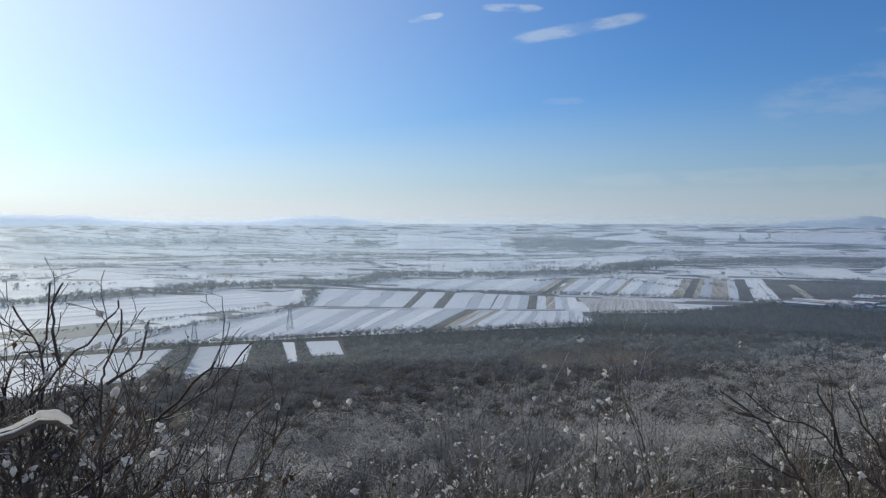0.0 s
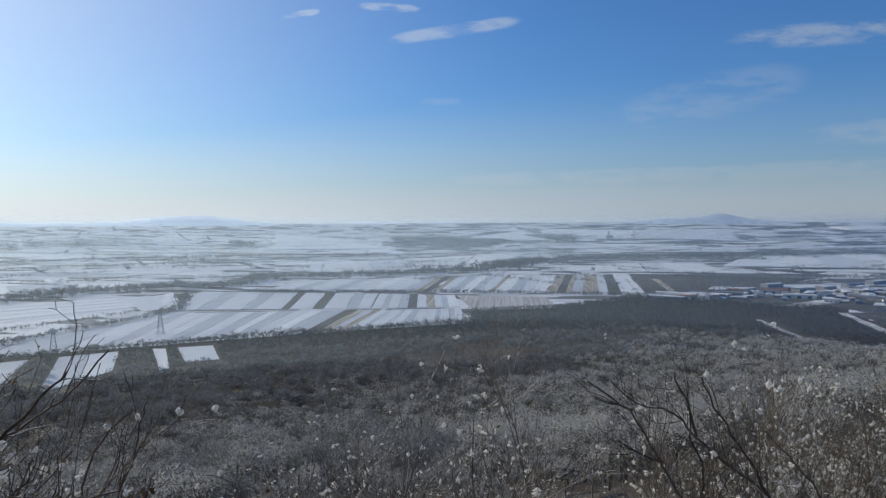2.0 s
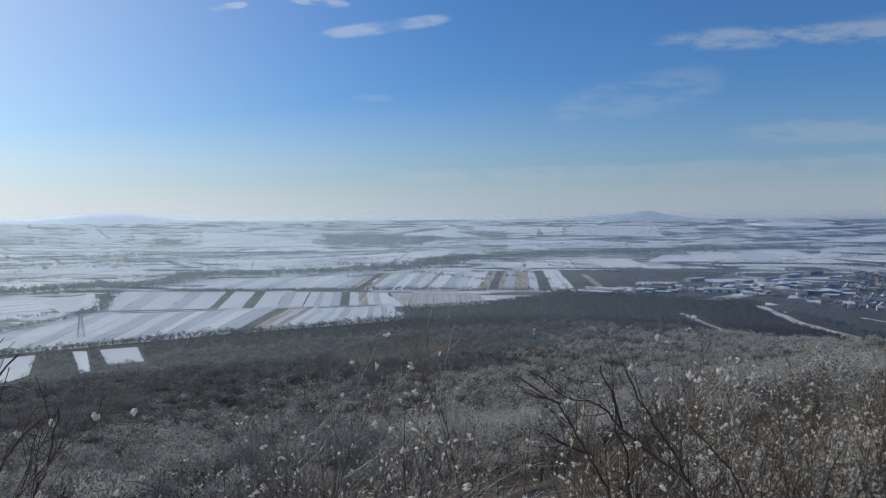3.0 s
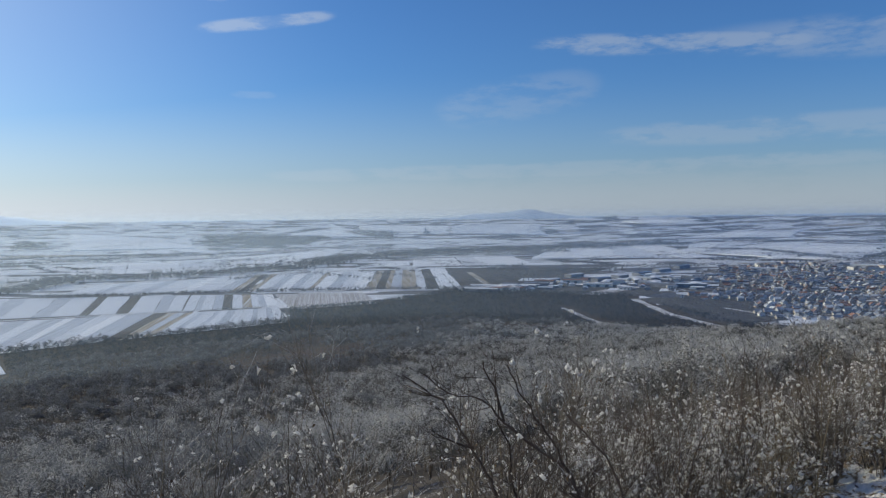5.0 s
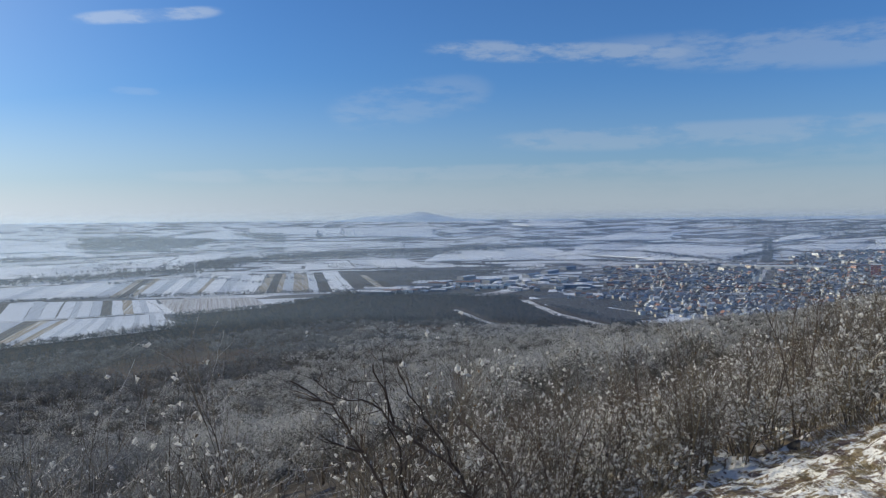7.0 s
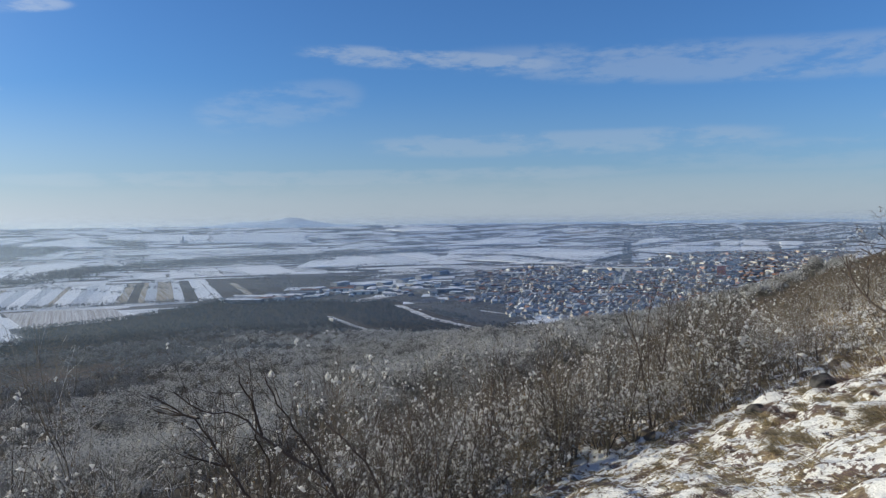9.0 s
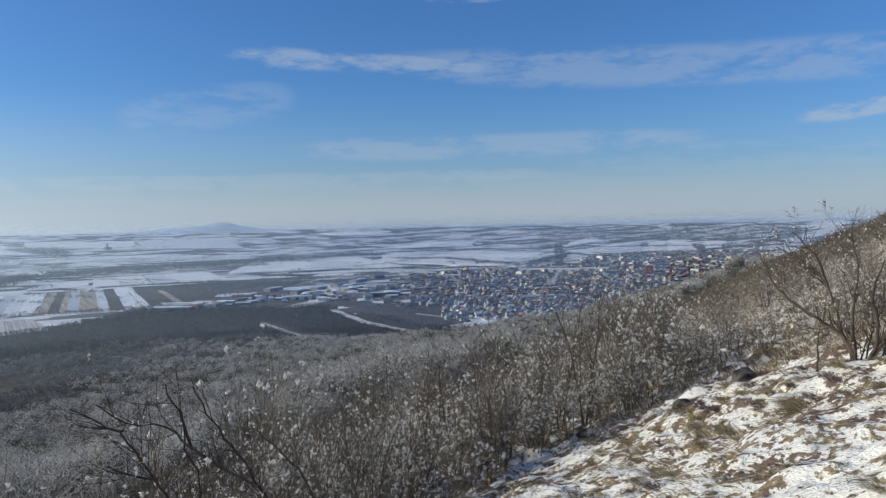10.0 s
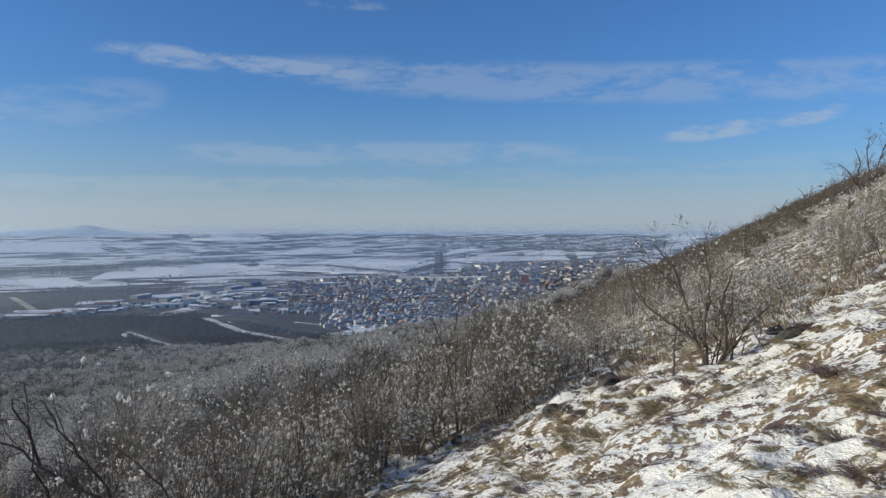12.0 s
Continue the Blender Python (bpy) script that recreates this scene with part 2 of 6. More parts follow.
M_BROWNWOOD = island("rusty_bare_twigs", (0.17, 0.115, 0.093), (0.27, 0.195, 0.16), through_=0.4)
M_SCRUB = island("scrub_twigs", (0.105, 0.086, 0.07), (0.23, 0.19, 0.15), through_=0.3)
# pale grey of frosted twigs, tinted blue in place of distance haze
M_HEDGE = island("hedge_twigs", (0.14, 0.15, 0.165), (0.26, 0.272, 0.285), through_=0.4)


# darker copy of the dark wood's twigs, painting shade low in the crowns
M_DARKTWIG = island("dark_twigs_in_shade", (0.115, 0.118, 0.12), (0.19, 0.193, 0.195), through_=0.4)
M_TRUNK = two_tone("bark", (0.05, 0.04, 0.034), (0.12, 0.10, 0.085), 3.0)
M_BRANCH = island("shrub_bark", (0.07, 0.06, 0.051), (0.185, 0.157, 0.128), cap=(0.9, 0.78))
M_BLACKBARK = island("dark_bush_bark", (0.052, 0.041, 0.036), (0.14, 0.11, 0.092), cap=(1.25, 0.7))
M_OLIVE = island("olive_bark", (0.115, 0.096, 0.068), (0.28, 0.232, 0.155), cap=(0.9, 0.78))
M_SNOWTUFT = two_tone("tuft_snow", (0.88, 0.87, 0.85), (0.78, 0.77, 0.75), 14.0, rough=0.7, relief=0.3, dist=0.01)
snt = M_SNOWTUFT.node_tree
lit_through, snow_mix = snt.nodes.new("ShaderNodeBsdfTranslucent"), snt.nodes.new("ShaderNodeMixShader")
lit_through.inputs["Color"].default_value = (0.90, 0.885, 0.86, 1)
snow_mix.inputs[0].default_value = 0.6
link(snt, snt.nodes["Principled BSDF"].outputs[0], snow_mix.inputs[1]), link(snt, lit_through.outputs[0], snow_mix.inputs[2])
link(snt, snow_mix.outputs[0], snt.nodes["Material Output"].inputs["Surface"])
M_DRYLEAF = island("dry_leaf", (0.09, 0.055, 0.03), (0.25, 0.155, 0.07))
M_GRASS = island("dry_grass", (0.20, 0.15, 0.09), (0.54, 0.43, 0.235))
M_HEATH = island("withered_heath", (0.13, 0.088, 0.076), (0.31, 0.22, 0.18))
# lower twigs: free of frost, and darkened further to paint crown shade
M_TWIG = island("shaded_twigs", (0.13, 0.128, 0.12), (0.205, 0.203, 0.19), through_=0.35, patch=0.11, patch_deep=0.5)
M_ROCK = two_tone("dark_rock", (0.03, 0.028, 0.027), (0.09, 0.085, 0.08), 6.0, c=SNOW, scale2=3.0, lo2=0.66, hi2=0.70, relief=0.6, dist=0.05)

# thin air that passes most light and scatters some of it onward
def haze_bank(name, share, clear_z, full_z):
    """A veil that takes up the given share of light, thinning out between two heights."""
    m = bpy.data.materials.new(name)
    m.use_nodes = True
    nt = m.node_tree
    nt.nodes.clear()
    clear_air, onward, back, veil, blend, out = (nt.nodes.new("ShaderNode" + k) for k in ("BsdfTransparent", "BsdfTranslucent", "BsdfDiffuse", "MixShader", "MixShader", "OutputMaterial"))
    onward.inputs["Color"].default_value = back.inputs["Color"].default_value = (0.70, 0.87, 1.0, 1)
    veil.inputs[0].default_value = 0.3
    level = nt.nodes.new("ShaderNodeSeparateXYZ")
    link(nt, position(nt), level.inputs[0])
    link(nt, smooth_node(nt, level.outputs[2], clear_z, full_z, 0.0, share), blend.inputs[0])
    link(nt, onward.outputs[0], veil.inputs[1]), link(nt, back.outputs[0], veil.inputs[2])
    link(nt, clear_air.outputs[0], blend.inputs[1]), link(nt, veil.outputs[0], blend.inputs[2])
    link(nt, blend.outputs[0], out.inputs[0])
    return m


M_MIST = haze_bank("far_haze", 0.13, EYE + 40, EYE - 25)
M_LOWMIST = haze_bank("low_haze", 0.075, EYE - 5, EYE - 45)


# ---------------------------------------------------------------- terrain
FALL = 13.0            # bearing of the fall line
fx, fy = bearing(FALL)
kx, ky = bearing(FALL - 90)
FOOT, CREST = 138.4, 325.0


def lattice(ix, iy, seed):
    h = np.sin(ix * 127.1 + iy * 311.7 + seed * 74.7) * 43758.5453
    return h - np.floor(h)


def vnoise(x, y, size, seed=0):
    """Smooth value noise, -1 to 1, with features of the given size."""
    u, v = np.asarray(x) / size, np.asarray(y) / size
    iu, iv = np.floor(u), np.floor(v)
    a, b = u - iu, v - iv
    a, b = a * a * (3 - 2 * a), b * b * (3 - 2 * b)
    top = lattice(iu, iv, seed) * (1 - a) + lattice(iu + 1, iv, seed) * a
    low = lattice(iu, iv + 1, seed) * (1 - a) + lattice(iu + 1, iv + 1, seed) * a
    return 2 * (top * (1 - b) + low * b) - 1


def step(v, lo, hi):
    u = np.clip((v - lo) / (hi - lo), 0, 1)
    return u * u * (3 - 2 * u)


FAR0, FAR1 = 3000.0, 4850.0
T0, T1 = math.atan(-EYE / FAR0), radians(-0.3)


def plain_z(r):
    """The plain, and the low swell of land in which it ends."""
    tilt = T0 + (np.clip(r, FAR0, None) - FAR0) / (FAR1 - FAR0) * (T1 - T0)
    return np.where(r > FAR0, EYE + r * np.tan(tilt), 0.0)


def hill_part(x, y):
    s, k = x * fx + y * fy, x * kx + y * ky
    e0 = math.exp(-900 / CREST)
    low = np.maximum(np.exp(-np.maximum(s, 0) / CREST) - e0, 0) / (1 - e0)
    up = np.where(s < 0, 0.0815 * (1 - np.exp(np.minimum(s, 0) / 25.0)), 0)
    up = up + np.where(s < -4, 0.087 * (1 - np.exp(np.minimum(s + 4, 0) / 45.0)), 0)
    return FOOT * (low + up) * (1 - step(k, 480, 760)) * (1 - 0.75 * step(-k, 900, 2200))


def height(x, y):
    x, y = np.asarray(x, float), np.asarray(y, float)
    r = np.hypot(x, y)
    h = hill_part(x, y)
    on = np.clip(h / 60, 0, 1)
    big = on * step(r, 60, 220) * (1 - 0.85 * step(np.degrees(np.arctan2(x, y)), 40, 60)) * (8.0 * vnoise(x, y, 140, 3) + 2.5 * vnoise(x, y, 50, 4))
    near = (1 - step(r, 60, 160)) * (0.10 * vnoise(x, y, 1.9, 5) + 0.05 * vnoise(x, y, 0.7, 6) + 0.35 * step(r, 4, 14) * vnoise(x, y, 7, 7))
    u, v = x * fx + y * fy, x * kx + y * ky
    clod = np.maximum(vnoise(u, v * 1.7, 0.55, 8), -0.1) + 0.5 * vnoise(u, v * 1.5, 0.24, 9) + 0.22 * vnoise(u, v, 0.13, 10)
    fine = (1 - step(r, 16, 30)) * step(r, 1.5, 3.0) * 0.115 * clod
    return plain_z(r) + h + big + near * np.clip(r / 2.5, 0.2, 1) + fine


def at(a, d, up=0.0):
    x, y = bearing(a, d)
    return Vector((x, y, float(height(x, y)) + up))


def tri_mesh(name, verts, faces, mats, index=None, smooth=False, smooth_from=None):
    """A mesh from arrays of corners and of triangles or quads."""
    me = bpy.data.meshes.new(name)
    verts, faces = np.asarray(verts, np.float32), np.asarray(faces, np.int32)
    n, k = faces.shape
    me.vertices.add(len(verts)), me.loops.add(n * k), me.polygons.add(n)
    me.vertices.foreach_set("co", verts.ravel())
    me.loops.foreach_set("vertex_index", faces.ravel())
    me.polygons.foreach_set("loop_start", np.arange(0, n * k, k, dtype=np.int32))
    for m in mats:
        me.materials.append(m)
    if index is not None:
        me.polygons.foreach_set("material_index", np.asarray(index, np.int32))
    if smooth:
        me.polygons.foreach_set("use_smooth", np.ones(n, bool))
    if smooth_from is not None:
        me.polygons.foreach_set("use_smooth", np.arange(n) >= smooth_from)
    me.update(calc_edges=True)
    return me


def part(name, bm, mat, parent, label=""):
    me = bpy.data.meshes.new(name)
    bm.to_mesh(me)
    bm.free()
    me.materials.append(mat)
    ob = new(name, me)
    ob.parent = parent
    return tagged(ob, label) if label else ob


def mesh_part(name, me, parent, label=""):
    ob = new(name, me)
    ob.parent = parent
    return tagged(ob, label) if label else ob


# one ground sheet, fine where the viewer stands, reaching to the far hills
angles = np.concatenate([np.arange(-180, -34, 2.0), np.arange(-34, 92, 0.4), np.arange(92, 180, 2.0)])
rings = np.concatenate([[0.02], np.geomspace(0.4, 2.4, 30), np.geomspace(2.5, 22, 250), np.geomspace(22.6, 60, 40), np.geomspace(64, 1000, 70), np.linspace(1040, 4890, 60)])
ga, gr = np.meshgrid(np.radians(angles), rings)
gx, gy = np.sin(ga) * gr, np.cos(ga) * gr
gz = height(gx, gy)
na, nr = len(angles), len(rings)
idx = np.arange(na * nr).reshape(nr, na)
nxt = np.roll(idx, -1, axis=1)
quads = np.stack([idx[:-1], nxt[:-1], nxt[1:], idx[1:]], -1).reshape(-1, 4)
mid_h = hill_part(gx, gy)[:-1].ravel()
mid_r = gr[:-1].ravel()
EDGE_A, EDGE_D = (-180, -110, -70, -40, 0, 30, 42, 50, 58, 63, 67, 71, 75, 80, 86, 100, 140, 180), (14.0, 12.0, 7.0, 4.0, 5.5, 8.0, 9.0, 10.6, 12.6, 13.6, 13.8, 12.4, 11.0, 11.6, 12.8, 13.0, 14.0, 14.0)
snow_edge = np.interp(np.degrees(ga[:-1].ravel()), EDGE_A, EDGE_D) + 1.1 * vnoise(gx[:-1].ravel(), gy[:-1].ravel(), 1.6, 17) + 0.9 * vnoise(gx[:-1].ravel(), gy[:-1].ravel(), 0.5, 18)
cover_index = np.where(mid_h > 1.0, np.where(mid_r < snow_edge, 0, np.where((mid_r < np.where(np.degrees(ga[:-1].ravel()) > 58, 150, 75)) & (np.degrees(ga[:-1].ravel()) + 5 * vnoise(gx[:-1].ravel(), gy[:-1].ravel(), 2.0, 19) > 37), 3, 1)), 2)
ground = new("ground", tri_mesh("ground", np.stack([gx, gy, gz], -1).reshape(-1, 3), quads, [M_SLOPE, M_FLOOR, M_PLAIN, M_BRUSH, M_GARDENS], cover_index, True))
tagged(ground, "snowy grassy hillside falling to a wide white plain", "ground", kind="structure")

# the far hills that close the plain all round
ha = np.radians(np.arange(-180, 180, 0.25))
hd = np.degrees(ha)          # to the right


def swell(c, w, h):
    return h * np.exp(-((hd - c) / w) ** 2)


crest = -0.26 + 0.05 * vnoise(hd, hd * 0, 2.2, 21) + 0.04 * vnoise(hd, hd * 0, 0.7, 22)
crest = crest + swell(-30, 9, 0.62) + swell(-26, 1.2, 0.14) + swell(-9.7, 4.5, 0.62) + swell(26.2, 1.7, 0.26) + swell(29.4, 1.9, 0.50) + swell(31.2, 2.6, 0.14) + swell(60, 14, 0.12)
top = EYE + 4930 * np.tan(np.radians(crest))
rows_ = [(4780, np.full_like(top, plain_z(np.array(4780.0)) - 4)), (4860, plain_z(np.array(4850.0)) + 0.45 * (top - plain_z(np.array(4850.0)))), (4930, top), (4955, top - 45)]
hv = np.concatenate([np.stack([np.sin(ha) * r, np.cos(ha) * r, z], -1) for r, z in rows_])
n = len(ha)
hq = np.concatenate([np.stack([np.arange(n) + i * n, (np.arange(n) + 1) % n + i * n, (np.arange(n) + 1) % n + (i + 1) * n, np.arange(n) + (i + 1) * n], -1) for i in range(3)])
# distance haze is painted in: blue base colour, and a glow stronger sunward
M_FARHILL = two_tone("far_hills_hazed", (0.30, 0.38, 0.48), (0.36, 0.44, 0.54), 0.004, stretch=(1, 1, 0.2))
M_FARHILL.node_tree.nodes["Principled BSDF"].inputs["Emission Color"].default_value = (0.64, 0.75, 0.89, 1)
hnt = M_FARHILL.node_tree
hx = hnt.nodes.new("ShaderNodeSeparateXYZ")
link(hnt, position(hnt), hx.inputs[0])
# haze glow of the hills fades from the sun side to the right
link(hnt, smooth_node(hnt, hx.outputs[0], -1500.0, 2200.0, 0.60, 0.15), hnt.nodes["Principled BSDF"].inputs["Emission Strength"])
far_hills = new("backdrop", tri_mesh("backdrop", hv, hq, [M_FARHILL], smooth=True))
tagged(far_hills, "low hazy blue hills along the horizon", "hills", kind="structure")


# banks of thin haze over the plain
for bank, top_z, haze_m in ((620.0, EYE - 4, M_LOWMIST), (1000.0, EYE - 4, M_LOWMIST), (1600.0, EYE - 4, M_LOWMIST), (2450.0, EYE + 41, M_MIST), (3150.0, EYE + 41, M_MIST), (3900.0, EYE + 41, M_MIST), (4700.0, EYE + 41, M_MIST)):
    ba = np.radians(np.arange(-80 if bank > 2000 else -63, 60.1, 1.0))
    br = np.full_like(ba, bank)
    bx, by = -np.sin(ba) * br, np.cos(ba) * br
    foot = np.minimum(height(bx, by), EYE - 30) - 1.5
    bv = np.concatenate([np.stack([bx, by, z], -1) for z in (foot, np.full_like(foot, EYE - 28), np.full_like(foot, top_z))])
    bi = np.arange(len(bv)).reshape(3, -1)
    bq = np.stack([bi[:-1, :-1], bi[:-1, 1:], bi[1:, 1:], bi[1:, :-1]], -1).reshape(-1, 4)
    tagged(new("mist", tri_mesh("mist", bv, bq, [haze_m], smooth=True)), "thin winter haze over the plain", "mist", kind="stuff")


# ---------------------------------------------------------------- fields
TOWN = ((-42.6, 1240), (-45.5, 1120), (-48, 1042), (-53, 1075), (-58, 1140), (-64, 1460), (-69, 2390), (-69, 3250), (-57.5, 3100), (-56.2, 2280), (-43, 2070))
TRACTS = []


def tract(label, corners, strips, lift=0.25):
    """Ploughland: corners near left, near right, far right, far left as (bearing, distance); strips as (width, cover)."""
    (a, b, c, d) = [Vector(bearing(*p)) for p in corners]
    TRACTS.append(corners)
    holder = tagged(new("field"), label, "field", group="fields on the plain")
    total = sum(w for w, _ in strips)
    u = 0.0
    for w, kind in strips:
        v = u + w / total
        cut = u + (v - u) * (1.0 if kind in "dp" else 0.96)
        ends = (a.lerp(b, u), a.lerp(b, cut), d.lerp(c, cut), d.lerp(c, u))
        n = 4 if lift < 0.9 else 9
        bm = bmesh.new()
        grid = []
        for j in range(n + 1):
            row = []
            for i in range(2):
                p = ends[i].lerp(ends[3 - i], j / n)
                wob = (1.2 if lift < 0.9 else 16.0) * vnoise(p.x, p.y, 60 if lift < 0.9 else 110, 31)
                wob_y = 0.0 if lift < 0.9 else 34.0 * vnoise(p.x, p.y, 130, 32)
                q = Vector((p.x + wob, p.y + wob_y))
                row.append(bm.verts.new((q.x, q.y, float(height(q.x, q.y)) + lift)))
            grid.append(row)
        for j in range(n):
            bm.faces.new((grid[j][0], grid[j][1], grid[j + 1][1], grid[j + 1][0]))
        ex = bmesh.ops.extrude_face_region(bm, geom=bm.faces[:])
        bmesh.ops.translate(bm, vec=(0, 0, -lift - 0.3), verts=[g for g in ex["geom"] if isinstance(g, bmesh.types.BMVert)])
        bmesh.ops.recalc_face_normals(bm, faces=bm.faces[:])
        part("strip", bm, COVERS[kind], holder)
        u = v
    return holder


def strips(text, widths=()):
    return [(widths[i] if i < len(widths) else 1.0, ch) for i, ch in enumerate(text)]


tract("snow covered strip fields with faint furrows", ((18.4, 883), (1.8, 925), (-1.7, 1164), (12.6, 1200)), strips("tbttbtbwbtwbb", (3, 1.5, 2, 1.5, 2, 1.6, 1.6, 1, 1.8, 1.6, 1.4, 1, 1.6)))
tract("dark grassy strip between snowy fields", ((1.8, 925), (-0.8, 936), (-4.0, 1157), (-1.7, 1164)), strips("dsb", (1.2, 0.9, 0.8)))
tract("pale snowed strip fields", ((-0.8, 936), (-11.2, 1003), (-10.6, 1171), (-4.0, 1157)), strips("stbtbtbttbtbt", (0.8, 1, 0.6, 1.2, 0.5, 1, 0.8, 1, 1.2, 0.5, 1, 0.6, 1)))
tract("snowed strips beyond the field track", ((11.1, 1240), (-3.6, 1181), (-4.3, 1416), (8.8, 1540)), strips("tbtbtdtdtbt", (2, 1.2, 2, 1, 1.8, 0.6, 1.6, 0.8, 1.6, 0.8, 1)))
tract("snowed strips with a dark square plot", ((-3.7, 1180), (-10.6, 1194), (-10.2, 1373), (-4.4, 1416)), strips("tbtbdtstbw", (1.2, 0.6, 1.2, 1, 1.0, 1.1, 1.0, 0.8, 0.7, 1.2)))
tract("pale pinkish grass field dusted with snow", ((-11.6, 1141), (-18.0, 1187), (-17.1, 1349), (-10.3, 1373)), strips("pppp"))
tract("long snowy strips beside a hedge", ((4.2, 1543), (-8.2, 1451), (-9.9, 1863), (2.1, 1710)), strips("tbtbtwtbsd", (2, 1, 2, 1, 2, 1, 2, 1, 0.6, 0.5)))
tract("white and grey strip fields", ((-8.4, 1451), (-17.1, 1422), (-18.0, 1890), (-10.2, 1862)), strips("stbwbtswbtw", (0.5, 1, 0.8, 1, 0.7, 1, 0.4, 1.2, 1, 1, 1.2)))
tract("brown, grey and white strip fields", ((-17.2, 1423), (-24.0, 1409), (-22.9, 1935), (-18.1, 1890)), strips("sdsbsstdw", (0.9, 0.9, 0.6, 1, 1, 0.6, 0.9, 1.2, 1.4)))
tract("wide white field behind a ditch", ((-20.8, 2025), (-30.4, 2084), (-28.4, 2518), (-20.9, 2388)), strips("wtw", (1, 0.4, 1)))
tract("narrow white field", ((-16.0, 1986), (-20.7, 2093), (-20.5, 2298), (-17.8, 2178)), strips("tw"))
tract("snow field beside the wood", ((34, 558), (22.3, 635), (19.9, 842), (34, 830)), strips("bb"), lift=0.6)
tract("snow field between dark copses", ((19.6, 618), (14.9, 718), (14.4, 856), (18.3, 844)), strips("bt"), lift=0.6)
tract("narrow white clearing", ((11.8, 703), (11.1, 708), (11.3, 854), (12.2, 860)), strips("w"), lift=0.6)
tract("small snow clearing", ((10.0, 742), (7.5, 748), (8.0, 859), (10.5, 857)), strips("t"), lift=0.6)
tract("snow field ruled with dark furrows", ((34, 1430), (34, 1060), (13.2, 1228), (14.6, 1471)), strips("wtwbwtwbtw", (1, 0.4, 1, 0.3, 1, 0.4, 1, 0.3, 1, 1)))
tract("wide bluish snow field by the hedge", ((34, 872), (18.6, 884), (13.4, 1120), (34, 930)), strips("bbb"))
tract("grey snowed field", ((12.9, 1233), (10.9, 1270), (10.6, 1527), (14.0, 1432)), strips("t"))
tract("bright snow plot", ((11.7, 1340), (11.0, 1341), (10.7, 1529), (11.3, 1512)), strips("w"), lift=0.5)
tract("far snow fields", ((32, 1700), (6.3, 1746), (6.3, 1850), (32, 1960)), strips("wtwbwtw"))
tract("far white fields", ((32, 2050), (0.4, 2339), (11.0, 2440), (32, 2350)), strips("wwtbwww"))
tract("long white field behind the river trees", ((3.5, 2071), (-7.1, 2007), (-7.1, 2664), (3.5, 2451)), strips("wwt"))
tract("long white field narrowing away", ((-7.1, 2050), (-12.7, 2301), (-16.0, 3146), (-7.1, 2701)), strips("ww"))
tract("white rolling field", ((3.5, 3351), (-4.8, 3355), (-5.0, 3727), (3.5, 4286)), strips("w"), lift=3)
tract("white field by the far wood", ((1.2, 3100), (-4.8, 3071), (-5.6, 3245), (-3.4, 3350)), strips("w"), lift=1)
tract("far white slope", ((-10.3, 3911), (-17.7, 3796), (-16.8, 4105), (-15.2, 4387)), strips("w"), lift=3)
tract("big white field", ((-29.8, 2344), (-43.6, 2428), (-39.4, 3219), (-32.0, 3192)), strips("wwtw"), lift=1)
tract("white plot near the sheds", ((-36.1, 2100), (-39.2, 1995), (-39.4, 2157), (-36.7, 2175)), strips("w"))
tract("far pale fields", ((-17.1, 4171), (-31.5, 3804), (-30.7, 4419), (-16.9, 4440)), strips("wt"), lift=4)
tract("white fields with diagonal hedges", ((-40.5, 2765), (-46.5, 2483), (-49.6, 3354), (-42.1, 3389)), strips("wtww"), lift=2)
tract("white fields behind the town", ((-46.5, 2451), (-51.8, 2363), (-55.0, 3158), (-49.6, 3354)), strips("wwwt"), lift=2)
tract("far white strip", ((-41.3, 3585), (-48.4, 3665), (-49.2, 4046), (-44.9, 3980)), strips("wt"), lift=3)
tract("thin far white strip", ((-38.4, 4453), (-42.1, 4441), (-40.9, 4643), (-36.7, 4593)), strips("w"), lift=4)
tract("white field by the avenue", ((-55.6, 3540), (-58.4, 3842), (-58.0, 4048), (-55.9, 3804)), strips("w"), lift=3)
tract("white field past the avenue", ((-55.6, 3199), (-60.9, 3250), (-61.4, 3678), (-58.0, 3578)), strips("wt"), lift=2)
tract("white field behind the houses", ((-61.6, 3212), (-64.8, 3256), (-64.8, 3713), (-62.2, 3803)), strips("w"), lift=2)
tract("small far white field", ((-65.4, 3350), (-67.0, 3406), (-66.8, 3762), (-65.8, 3770)), strips("w"), lift=3)


tract("dark rough grassland by the sheds", ((-24.7, 1400), (-31, 1500), (-36, 1950), (-23.3, 1960)), strips("dddd"), lift=0.2)
tract("rough brown grass between the wood and the town", ((-37.9, 1250), (-44.2, 985), (-48.3, 1050), (-45.0, 1350)), strips("ddddd"), lift=0.2)
tract("dark rough ground round the sheds", ((-27, 1345), (-38.5, 1290), (-43.5, 1560), (-31.2, 1500)), strips("ddpd", (1, 1, 0.5, 1)), lift=0.2)
for a_, d_, w_, l_ in ((-30.5, 1560, 3.2, 70), (-33.5, 1545, 1.6, 25), (-40.0, 1370, 1.2, 50), (-28.5, 1400, 1.8, 40), (-36.5, 1380, 1.6, 35), (-26.0, 1345, 1.2, 20)):
    tract("snowy yard beside low sheds", ((a_ + w_ / 2, d_), (a_ - w_ / 2, d_ + 8), (a_ - w_ / 2, d_ + l_), (a_ + w_ / 2.6, d_ + l_)), strips("tw"), lift=0.5)


